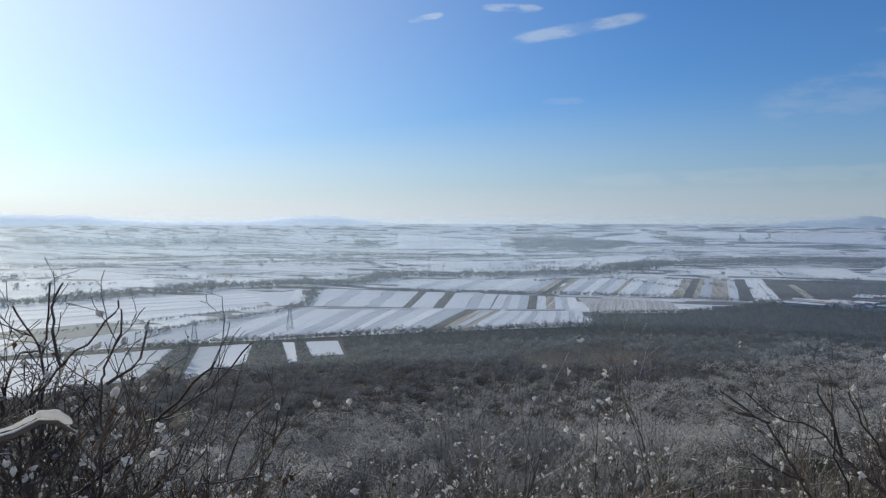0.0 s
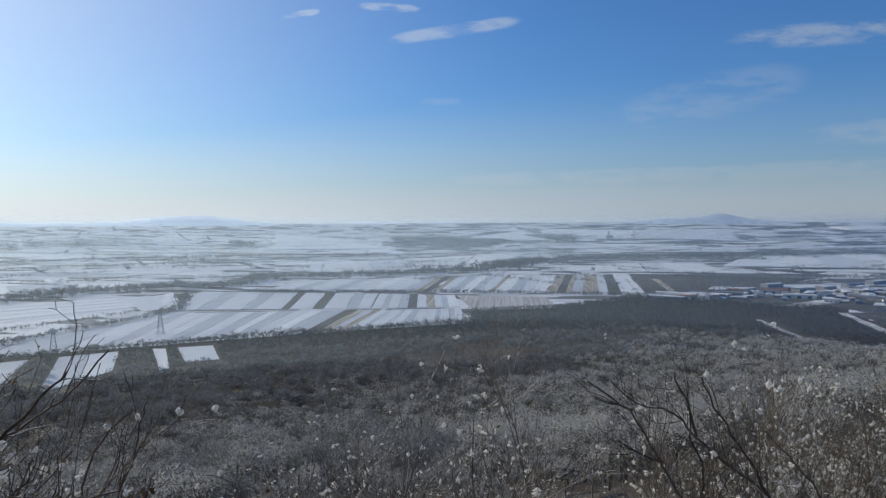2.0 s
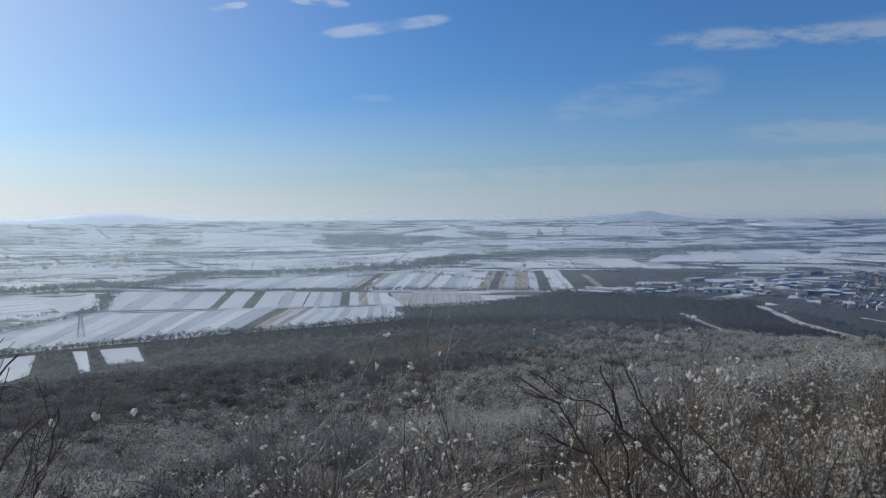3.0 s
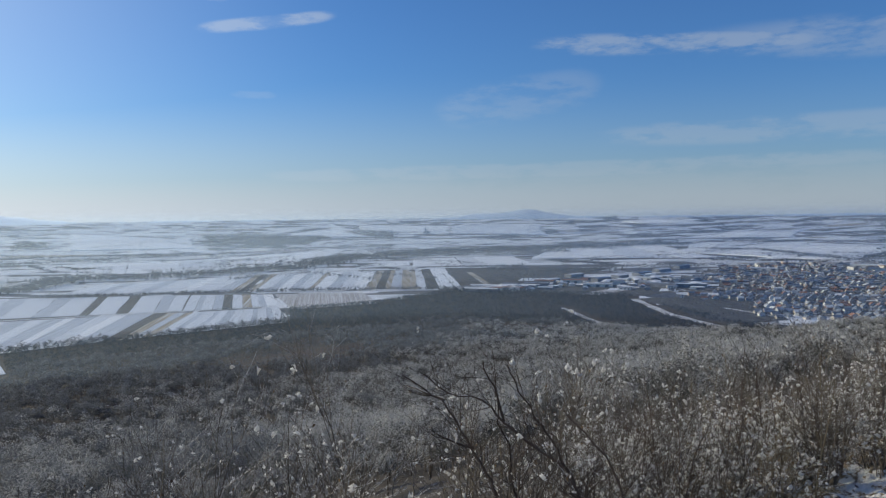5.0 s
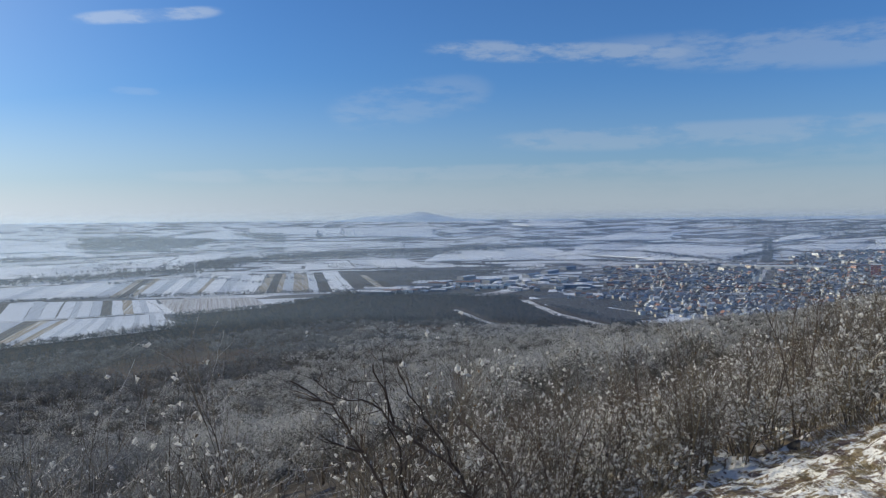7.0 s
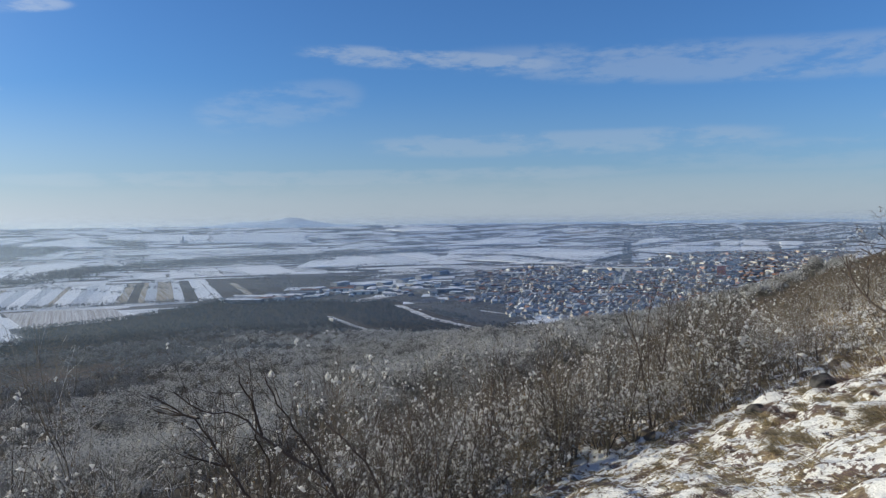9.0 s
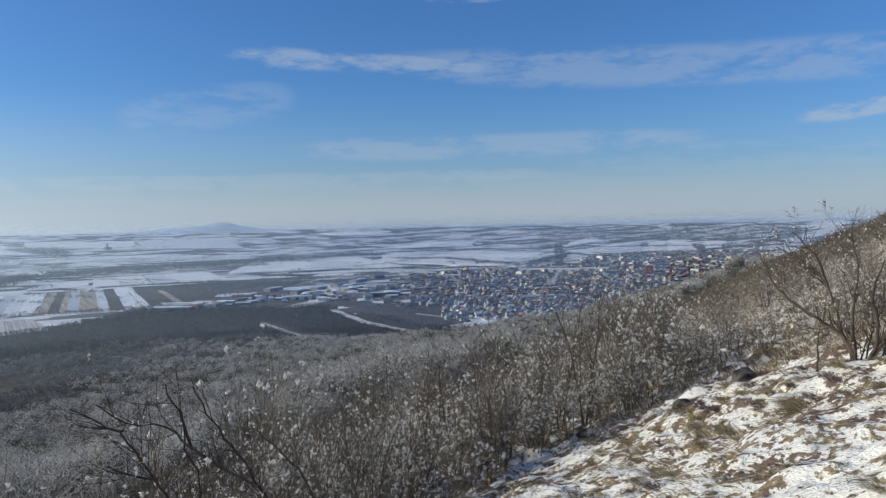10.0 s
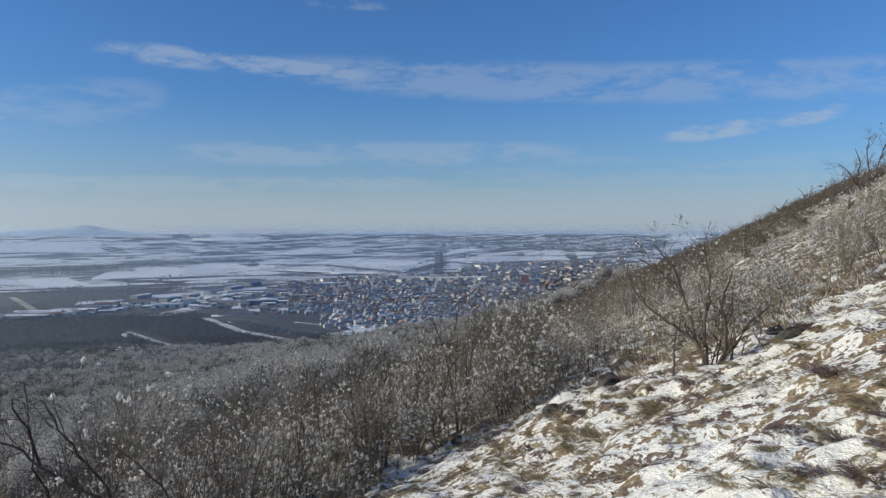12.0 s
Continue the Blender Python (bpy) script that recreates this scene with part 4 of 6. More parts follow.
M_PANE.node_tree.nodes["Principled BSDF"].inputs["Base Color"].default_value = (0.05, 0.06, 0.08, 1)
M_SNOWROOF = two_tone("snowed_roof", (0.78, 0.79, 0.82), (0.62, 0.64, 0.68), 0.15, c=(0.3, 0.3, 0.32), scale2=0.1, lo2=0.6, hi2=0.7)


def box_bm(w, d, z0, z1, bm=None, at_=(0, 0)):
    bm = bm or bmesh.new()
    m = Matrix.LocRotScale((at_[0], at_[1], (z0 + z1) / 2), None, (w, d, z1 - z0))
    bmesh.ops.create_cube(bm, size=1, matrix=m)
    return bm


def gable_bm(w, d, z0, rise, over=0.5, thick=0.25):
    """A pitched roof with eaves and thickness, its ridge along y."""
    bm = bmesh.new()
    x, y = w / 2 + over, d / 2 + over
    drop = rise * over / (w / 2)
    prof = [(-x, z0 - drop), (0, z0 + rise), (x, z0 - drop), (x, z0 - drop + thick), (0, z0 + rise + thick), (-x, z0 - drop + thick)]
    rings_ = [[bm.verts.new((px_, s * y, pz)) for px_, pz in prof] for s in (-1, 1)]
    for i in range(6):
        j = (i + 1) % 6
        bm.faces.new((rings_[0][i], rings_[0][j], rings_[1][j], rings_[1][i]))
    for r_ in rings_:
        bm.faces.new((r_[0], r_[1], r_[4], r_[5]))
        bm.faces.new((r_[1], r_[2], r_[3], r_[4]))
    bmesh.ops.recalc_face_normals(bm, faces=bm.faces[:])
    return bm


def wall_bm(w, d, h, rise):
    """House walls with their two gables."""
    bm = bmesh.new()
    prof = [(-w / 2, -1.0), (w / 2, -1.0), (w / 2, h), (0, h + rise), (-w / 2, h)]
    rings_ = [[bm.verts.new((px_, s * d / 2, pz)) for px_, pz in prof] for s in (-1, 1)]
    for i in range(5):
        j = (i + 1) % 5
        bm.faces.new((rings_[0][i], rings_[0][j], rings_[1][j], rings_[1][i]))
    for r_ in rings_:
        bm.faces.new(r_)
    bmesh.ops.recalc_face_normals(bm, faces=bm.faces[:])
    return bm


def house(w, d, h, rise, annex):
    hold = tagged(new("house"), "small plastered house with a snow-dusted pitched roof", "house", group="houses of the town")
    wall = part("wall", wall_bm(w, d, h, rise - 0.05), M_WALL, hold)
    roof = part("roof", gable_bm(w, d, h, rise), M_ROOF, hold)
    part("chimney", box_bm(0.7, 0.7, h + rise * 0.5, h + rise + 1.1, at_=(w * 0.18, d * 0.2)), M_CONCRETE, roof)
    for sx_ in (-1, 1):
        for k in range(2):
            bm = box_bm(0.12, 1.2, 1.1, 2.4, at_=(sx_ * (w / 2 + 0.02), (k - 0.5) * d * 0.45))
            part("window", bm, M_PANE, wall)
    for sy_ in (-1, 1):
        part("window", box_bm(1.4, 0.12, 1.1, 2.4, at_=(0.2 * w, sy_ * (d / 2 + 0.02))), M_PANE, wall)
    if annex:
        bm = wall_bm(w * 0.62, d * 0.55, h * 0.85, rise * 0.6)
        bmesh.ops.transform(bm, matrix=pose(w * 0.55, d * 0.1, 0, 0, 0, 90), verts=bm.verts[:])
        part("wall", bm, M_WALL, hold)
        bm = gable_bm(w * 0.62, d * 0.55, h * 0.85, rise * 0.6, 0.3)
        bmesh.ops.transform(bm, matrix=pose(w * 0.55, d * 0.1, 0, 0, 0, 90), verts=bm.verts[:])
        part("roof", bm, M_ROOF, hold)
    return hold


rng = np.random.default_rng(200)
lots = []
for street in range(-60, 60):
    for lot in range(-120, 120):
        for row_ in (-1, 1):
            if rng.random() < 0.16:
                continue
            u, v = lot * 13.0 + rng.normal(0, 1.5), street * 44 + row_ * 11.5 + rng.normal(0, 2.4)
            ca, sa = math.cos(radians(-33)), math.sin(radians(-33))
            lots.append((1300 + u * ca - v * sa, 1150 + u * sa + v * ca, -33 + (0 if rng.random() < 0.6 else 90) + rng.normal(0, 4)))
lots = np.array(lots)
lots[:, 2] += 14 * vnoise(lots[:, 0], lots[:, 1], 260, 205)
lots[:, :2] += np.stack([34 * vnoise(lots[:, 0], lots[:, 1], 170, 206), 34 * vnoise(lots[:, 0], lots[:, 1], 170, 207)], -1)
lots = lots[inside(lots[:, 0] + 55 * vnoise(lots[:, 0], lots[:, 1], 120, 208), lots[:, 1] + 45 * vnoise(lots[:, 0], lots[:, 1], 100, 209), TOWN)]
side_ = np.degrees(np.arctan2(lots[:, 0], lots[:, 1]))
lots = lots[rng.random(len(lots)) < np.clip(0.45 + (side_ - 43) * 0.13, 0.3, 1.0)]
KEEP_OFF = [((-53.4, 1620), (-55.3, 1620), (-55.3, 1740), (-53.4, 1740)), ((-60.5, 1900), (-63, 1900), (-63, 2020), (-60.5, 2020)), ((-51.5, 2020), (-57, 2020), (-57, 2110), (-51.5, 2110)), ((-54.2, 1600), (-55.6, 1600), (-55.6, 3300), (-54.2, 3300))]
for k in KEEP_OFF:
    lots = lots[~inside(lots[:, 0], lots[:, 1], k)]
lots = lots[np.argsort(np.hypot(lots[:, 0], lots[:, 1]))]
kinds = [house(7.0, 9.0, 2.9, 2.4, False), house(7.0, 8.5, 3.4, 2.6, True), house(6.5, 10.5, 2.7, 2.3, False), house(7.6, 9.0, 4.4, 2.6, True)]
NEAR = 290
for i, (lx, ly, lr) in enumerate(lots[:NEAR]):
    k = i if i < 4 else int(rng.integers(0, 4))
    m = pose(lx, ly, float(height(lx, ly)), 0, 0, lr)
    if i < 4:
        kinds[i].matrix_basis = m
    else:
        copy_thing(kinds[k], m)

wall_v, wall_f, roof_v, roof_f = [], [], [], []
WF = ((0, 1, 6, 5), (1, 2, 7, 6), (2, 3, 8, 7), (3, 4, 9, 8), (4, 0, 5, 9))
for lx, ly, lr in lots[NEAR:]:
    w, d, hh, rs = rng.uniform(6, 9), rng.uniform(8, 12.5), rng.choice([2.7, 3.0, 3.2, 4.8]), rng.uniform(2.0, 2.8)
    if np.hypot(lx, ly) > 1900 and rng.random() < 0.03:
        w, d, hh, rs = 11, rng.uniform(18, 32), rng.choice([8.0, 11.0]), 0.8
    ca, sa = math.cos(radians(lr)), math.sin(radians(lr))
    z = float(height(lx, ly))
    base = len(wall_v)
    for s in (-1, 1):
        for px_, pz in ((-w / 2, -1), (w / 2, -1), (w / 2, hh), (0, hh + rs - 0.1), (-w / 2, hh)):
            wall_v.append((lx + px_ * ca - s * d / 2 * sa, ly + px_ * sa + s * d / 2 * ca, z + pz))
    wall_f += [tuple(base + q for q in f) for f in WF]
    base = len(roof_v)
    for s in (-1, 1):
        for px_, pz in ((-w / 2 - 0.6, hh - 0.35), (0, hh + rs), (w / 2 + 0.6, hh - 0.35), (0, hh + rs + 0.3)):
            y_ = s * (d / 2 + 0.5)
            roof_v.append((lx + px_ * ca - y_ * sa, ly + px_ * sa + y_ * ca, z + pz))
    roof_f += [tuple(base + q for q in f) for f in ((0, 1, 5, 4), (1, 2, 6, 5), (2, 3, 7, 6), (3, 0, 4, 7), (0, 3, 1, 1), (1, 3, 2, 2))][:4]
far_town = tagged(new("far_houses"), "rows of small houses further into the town", "houses", kind="stuff")
mesh_part("walls", tri_mesh("walls", wall_v, wall_f, [M_WALL_I]), far_town)
mesh_part("roofs", tri_mesh("roofs", roof_v, roof_f, [M_ROOF_I]), far_town)
tx = lots[:, 0] + rng.normal(0, 9, len(lots))
ty = lots[:, 1] + rng.normal(0, 9, len(lots))
pick_ = rng.random(len(lots)) < 0.95
tx, ty = tx[pick_], ty[pick_]
th_ = rng.uniform(3, 7, len(tx))
wood("garden_trees", "small bare garden trees between the houses", np.column_stack([tx, ty, height(tx, ty)]), th_, th_ * 0.35, 22, 0.35, M_HEDGE, 201, low=0.2, category="trees")


def hall(label, a, d, w, ln, h, turn, roof_mat, wall_mat, rise=1.2, name="industrial_hall"):
    hold = tagged(new(name), label, "hall", group="sheds at the edge of town")
    p = at(a, d)
    hold.matrix_basis = pose(p.x, p.y, p.z, 0, 0, turn)
    part("wall", wall_bm(w, ln, h, rise - 0.05), wall_mat, hold)
    part("roof", gable_bm(w, ln, h, rise, 0.4), roof_mat, hold)
    for k in range(3):
        part("gate", box_bm(0.3, ln * 0.12, -0.5, h * 0.7, at_=(-w / 2 - 0.05, (k - 1) * ln * 0.3)), M_GREYSTEEL, hold)
    return hold


rng = np.random.default_rng(210)
for i in range(110):
    a = rng.uniform(-42.5, -25.5)
    d = rng.uniform(1335, 1440) + max(0, (-a - 28)) * 26 * rng.random()
    if near_line(np.array([bearing(a, d)[0]]), np.array([bearing(a, d)[1]]), ((-34.6, 1538), (-36.9, 1652)), 30)[0]:
        continue
    small = rng.random() < 0.78
    w, ln, hh = (rng.uniform(8, 12), rng.uniform(12, 22), 4) if small else (rng.uniform(14, 22), rng.uniform(30, 60), 6.5)
    roof_m = (M_SNOWROOF, M_ROOF, M_ROOF, M_SNOWROOF)[int(rng.integers(0, 4))]
    hall("long low shed with a snowy roof" if roof_m is M_SNOWROOF else "low sheet-metal shed beside a yard", a, d, w, ln, hh, rng.choice([-40.0, 50.0, 35.0]) + rng.normal(0, 5), roof_m, M_CONCRETE if i % 3 else M_WHITEWALL)
for a, d, ln in ((-35.2, 1565, 70), (-36.6, 1640, 60), (-38.2, 1720, 80), (-39.6, 1830, 80), (-41.0, 1960, 80), (-31.4, 1530, 60), (-33.2, 1660, 70)):
    hall("long factory hall with metal roof", a, d, 18, ln * 0.7, 7, -68, M_BLUEROOF if d in (1565, 1720, 1960) else M_SNOWROOF, M_CONCRETE)
hall("very long white hall with snowy roof", -53.2, 2070, 26, 90, 9, 36, M_SNOWROOF, M_WHITEWALL)
hall("very long white hall with snowy roof", -55.4, 2060, 26, 80, 9, 34, M_SNOWROOF, M_WHITEWALL)
hall("long pale hall with snowy roof", -57.5, 2090, 22, 90, 8, 33, M_SNOWROOF, M_WALL)
hall("long pale hall with snowy roof", -46.6, 1900, 16, 60, 7, 40, M_SNOWROOF, M_WHITEWALL)

# the church
church = tagged(new("church"), "white church with two domed towers among the houses", "church")
p = at(-54.4, 1675)
church.matrix_basis = pose(p.x, p.y, p.z, 0, 0, -54) @ Matrix.Diagonal((0.75, 0.75, 0.8, 1))
part("nave", wall_bm(14, 30, 11, 5), M_WHITEWALL, church)
part("roof", gable_bm(14, 30, 11, 5.2), M_DOME, church)
for s in (-1, 1):
    tw = part("tower", box_bm(6, 6, -1, 21, at_=(s * 9, -14)), M_WHITEWALL, church)
    bm = bmesh.new()
    bmesh.ops.create_uvsphere(bm, u_segments=14, v_segments=8, radius=3.4, matrix=Matrix.Translation((s * 9, -14, 22)) @ Matrix.Diagonal((1, 1, 1.25, 1)))
    part("dome", bm, M_DOME, tw)
    bm = bmesh.new()
    bmesh.ops.create_cone(bm, segments=8, radius1=0.7, radius2=0.05, depth=5, matrix=Matrix.Translation((s * 9, -14, 28)))
    part("spire", bm, M_DOME, tw)
    part("window", box_bm(1.6, 0.3, 13, 17, at_=(s * 9, -17.1)), M_PANE, tw)

# the red block
block = tagged(new("apartment_block"), "tall red apartment block with a flat snowy roof", "building")
p = at(-61.7, 1956)
block.matrix_basis = pose(p.x, p.y, p.z, 0, 0, -62)
bw_ = part("wall", box_bm(20, 14, -1, 23), M_REDWALL, block)
part("roof", box_bm(21, 15, 23, 23.8), M_SNOWROOF, block)
for fl in range(6):
    for k in range(5):
        part("window", box_bm(2.0, 0.3, 2 + fl * 3.5, 3.8 + fl * 3.5, at_=(-7.2 + k * 3.6, -7.05)), M_PANE, bw_)

# the silo far off
M_SILO = two_tone("pale_concrete", (0.42, 0.43, 0.45), (0.34, 0.35, 0.37), 0.1)
silo = tagged(new("grain_silo"), "tall grey grain silo standing alone on the plain", "silo")
p = at(-21.9, 3990)
silo.matrix_basis = pose(p.x, p.y, p.z - 1, 0, 0, -20)
for k in range(4):
    bm = bmesh.new()
    bmesh.ops.create_cone(bm, cap_ends=True, segments=16, radius1=4.5, radius2=4.5, depth=13, matrix=Matrix.Translation((-13 + k * 8.8, 0, 6.5)))
    part("bin", bm, M_SILO, silo)
part("head_house", box_bm(8, 8, 0, 34, at_=(-4, 6)), M_SILO, silo)
part("gallery", box_bm(36, 5, 13, 15, at_=(0, 0)), M_SILO, silo)


# ---------------------------------------------------------------- pylons
def strut(bm, p, q, r):
    d = Vector(q) - Vector(p)
    m = Matrix.Translation((Vector(p) + Vector(q)) / 2) @ d.to_track_quat("Z", "Y").to_matrix().to_4x4()
    bmesh.ops.create_cone(bm, cap_ends=True, segments=4, radius1=r, radius2=r, depth=d.length, matrix=m)


def pylon(a, d, h, turn):
    hold = tagged(new("power_pylon"), "grey lattice power pylon standing in a snowy field", "pylon", group="power pylons")
    p = at(a, d, 0.2)
    hold.matrix_basis = pose(p.x, p.y, p.z, 0, 0, turn)
    def half(z):
        return 3.4 * (1 - z / h) + 0.45
    for sx_, sy_ in ((-1, -1), (-1, 1), (1, -1), (1, 1)):
        bm = bmesh.new()
        strut(bm, (sx_ * half(0), sy_ * half(0), -0.5), (sx_ * half(h), sy_ * half(h), h), 0.22)
        part("leg", bm, M_GREYSTEEL, hold)
    bm = bmesh.new()
    levels = [h * f for f in (0, 0.2, 0.38, 0.54, 0.68, 0.8, 0.9, 1.0)]
    for z0, z1 in zip(levels, levels[1:]):
        a0, a1 = half(z0), half(z1)
        for s in (-1, 1):
            strut(bm, (-a0, s * a0, z0), (a1, s * a1, z1), 0.1)
            strut(bm, (a0, s * a0, z0), (-a1, s * a1, z1), 0.1)
            strut(bm, (s * a0, -a0, z0), (s * a1, a1, z1), 0.1)
            strut(bm, (s * a0, a0, z0), (s * a1, -a1, z1), 0.1)
    part("lattice", bm, M_GREYSTEEL, hold)
    for z, w in ((h * 0.78, 6.0), (h * 0.9, 4.6)):
        bm = bmesh.new()
        for s in (-1, 1):
            strut(bm, (0, 0, z), (s * w, 0, z), 0.14)
            strut(bm, (0, 0, z + 1.8), (s * w, 0, z), 0.1)
            strut(bm, (s * w, 0, z), (s * w, 0, z - 1.6), 0.12)
        part("cross_arm", bm, M_GREYSTEEL, hold)
    return hold


pylon(11.7, 972, 33, 25)
pylon(18.6, 880, 27, 25)


# ---------------------------------------------------------------- shrubs and trees close by
def tube(points, radii, sides):
    """Corners and quads of a tapered tube along points."""
    pts, rad = np.asarray(points, float), np.asarray(radii, float)
    d = np.gradient(pts, axis=0)
    d /= np.linalg.norm(d, axis=1)[:, None] + 1e-9
    ref = np.where(np.abs(d[:, 2:3]) > 0.9, np.array([[1.0, 0, 0]]), np.array([[0, 0, 1.0]]))
    u = np.cross(d, ref)
    u /= np.linalg.norm(u, axis=1)[:, None] + 1e-9
    v = np.cross(d, u)
    a = np.arange(sides) * 2 * np.pi / sides
    ring = pts[:, None] + rad[:, None, None] * (np.cos(a)[None, :, None] * u[:, None] + np.sin(a)[None, :, None] * v[:, None])
    n = len(pts)
    i = np.arange(n * sides).reshape(n, sides)
    j = np.roll(i, -1, 1)
    return ring.reshape(-1, 3), np.stack([i[:-1], j[:-1], j[1:], i[1:]], -1).reshape(-1, 4)


class Plant:
    """Collects branches, tufts of snow and leaves of one plant."""

    def __init__(self, seed):
        self.rng = np.random.default_rng(seed)
        self.v, self.f, self.n = [], [], 0
        self.nodes = []

    def branch(self, p, d, length, radius, level, spec):
        rng = self.rng
        n = max(3, int(length / spec["step"]) + 1)
        pts, dirs = [np.array(p, float)], []
        d = np.array(d, float) / np.linalg.norm(d)
        for k in range(n):
            d = d + rng.normal(0, spec["wander"], 3) + np.array([0, 0, spec["rise"][min(level, len(spec["rise"]) - 1)]])
            d /= np.linalg.norm(d)
            dirs.append(d)
            pts.append(pts[-1] + d * length / n)
        rad = np.linspace(radius, max(radius * 0.35, spec["thin"]), n + 1)
        v, f = tube(pts, rad, 5 if radius > 0.012 else (4 if radius > 0.008 else 3))
        self.v.append(v), self.f.append(f + self.n)
        self.n += len(v)
        if level >= spec["depth"] - 1:
            self.nodes += [(q, dd) for q, dd in zip(pts[1:], dirs)]
        if level < spec["depth"]:
            count = rng.poisson(spec["kids"][level] * length) + (1 if level == 0 else 0)
            for _ in range(count):
                t = rng.uniform(spec["from"][min(level, len(spec["from"]) - 1)], 1.0)
                k = min(int(t * n), n - 1)
                side = rng.normal(size=3)
                side -= dirs[k] * side.dot(dirs[k])
                side /= np.linalg.norm(side)
                ang = radians(rng.uniform(*spec["angle"]))
                dd = dirs[k] * math.cos(ang) + side * math.sin(ang)
                self.branch(pts[k + 1], dd, length * rng.uniform(*spec["share"]) * (1.15 - 0.5 * t), rad[k + 1] * 0.62, level + 1, spec)

    def limb(self, points, radius, spec, thin=0.004):
        """A crooked main limb through points, with twigs along it."""
        rng = self.rng
        ctrl = [np.array(q, float) for q in points]
        pts = []
        for i in range(len(ctrl) - 1):
            a, b = ctrl[max(i - 1, 0)], ctrl[i]
            c, d = ctrl[i + 1], ctrl[min(i + 2, len(ctrl) - 1)]
            k = max(2, int(np.linalg.norm(c - b) / spec["step"]))
            for j in range(k):
                u = j / k
                pts.append(0.5 * (2 * b + (c - a) * u + (2 * a - 5 * b + 4 * c - d) * u * u + (3 * b - a - 3 * c + d) * u ** 3))
        pts.append(ctrl[-1])
        pts = np.array(pts)
        pts[1:-1] += rng.normal(0, spec["step"] * 0.10, (len(pts) - 2, 3))
        rad = np.linspace(radius, thin, len(pts))
        v, f = tube(pts, rad, 6)
        self.v.append(v), self.f.append(f + self.n)
        self.n += len(v)
        d = np.gradient(pts, axis=0)
        d /= np.linalg.norm(d, axis=1)[:, None]
        length = np.linalg.norm(np.diff(pts, axis=0), axis=1).sum()
        self.nodes += [(q, dd) for q, dd in zip(pts[len(pts) // 3:], d[len(pts) // 3:])]
        for _ in range(rng.poisson(spec["kids"][0] * length)):
            k = int(rng.uniform(0.25, 0.97) * (len(pts) - 1))
            side = rng.normal(size=3)
            side -= d[k] * side.dot(d[k])
            side /= np.linalg.norm(side)
            ang = radians(rng.uniform(*spec["angle"]))
            self.branch(pts[k], d[k] * math.cos(ang) + side * math.sin(ang) + np.array([0, 0, 0.15]), rng.uniform(*spec["twig"]), max(rad[k] * 0.5, 0.003), 1, spec)

    def bark(self, name, mat):
        return tri_mesh(name, np.concatenate(self.v), np.concatenate(self.f), [mat], smooth=True)

    def tufts(self, name, count, size, mat, stretch=2.0, fine=False):
        """Clumps of snow lying along the twigs."""
        rng = self.rng
        k = rng.integers(0, len(self.nodes), count)
        if fine:
            k = np.repeat(k[:max(1, count // 4)], 4)
        else:
            k = np.repeat(k[:max(1, count // 2)], 2)
        count = len(k)
        c = np.array([self.nodes[i][0] for i in k])
        d = np.array([self.nodes[i][1] for i in k]) + rng.normal(0, 0.5, (count, 3))
        c = c + rng.normal(0, size * (0.75 if fine else 0.9), c.shape)
        d /= np.linalg.norm(d, axis=1)[:, None]
        s = size * rng.uniform(0.45, 1.4, count) ** 1.3
        bm = bmesh.new()
        bmesh.ops.create_icosphere(bm, subdivisions=2 if fine else 1, radius=1.0)
        unit = np.array([q.co[:] for q in bm.verts])
        tri = np.array([[q.index for q in f.verts] for f in bm.faces])
        bm.free()
        if not fine:
            unit = np.array([(1, 0, 0), (-1, 0, 0), (0, 1, 0), (0, -1, 0), (0, 0, 1), (0, 0, -1)], float)
            tri = np.array([(0, 2, 4), (2, 1, 4), (1, 3, 4), (3, 0, 4), (2, 0, 5), (1, 2, 5), (3, 1, 5), (0, 3, 5)])
        n = len(unit)
        ph = rng.uniform(0, 6, (count, 3, 1))
        lump = 1 + 0.42 * np.sin(unit[None, :, 0] * 3 + ph[:, 0]) * np.sin(unit[None, :, 1] * 4 + ph[:, 1]) + rng.normal(0, 0.14 if fine else 0.34, (count, n))
        jit = unit[None] * lump[..., None]
        along = (jit * d[:, None]).sum(-1, keepdims=True) * d[:, None] * (stretch - 1)
        v = c[:, None] + (jit + along) * s[:, None, None] + np.array([0, 0, 0.35]) * s[:, None, None]
        f = (tri[None] + n * np.arange(count)[:, None, None]).reshape(-1, 3)
        return tri_mesh(name, v.reshape(-1, 3), f, [mat], smooth=True)

    def leaves(self, name, count, size, mat):
        rng = self.rng
        k = rng.integers(0, len(self.nodes), count)
        c = np.array([self.nodes[i][0] for i in k])
        a, b = rng.normal(size=(count, 3)), rng.normal(size=(count, 3))
        a /= np.linalg.norm(a, axis=1)[:, None]
        b -= a * (a * b).sum(1)[:, None]
        b /= np.linalg.norm(b, axis=1)[:, None]
        s = size * rng.uniform(0.6, 1.3, count)[:, None]
        n_ = np.cross(a, b)
        v = np.stack([c, c + (a * 0.5 + b * 0.32 + n_ * 0.12) * s, c + a * s - np.array([0, 0, 0.2]) * s, c + (a * 0.5 - b * 0.32 + n_ * 0.12) * s], 1)
        return tri_mesh(name, v.reshape(-1, 3), np.arange(count * 4).reshape(-1, 4), [mat])


SHRUB = dict(step=0.17, wander=0.16, rise=(0.03, 0.05, 0.04), thin=0.0018, depth=2, kids=(6.0, 5.5), angle=(25, 60), share=(0.3, 0.6))
SHRUB["from"] = (0.25, 0.15)


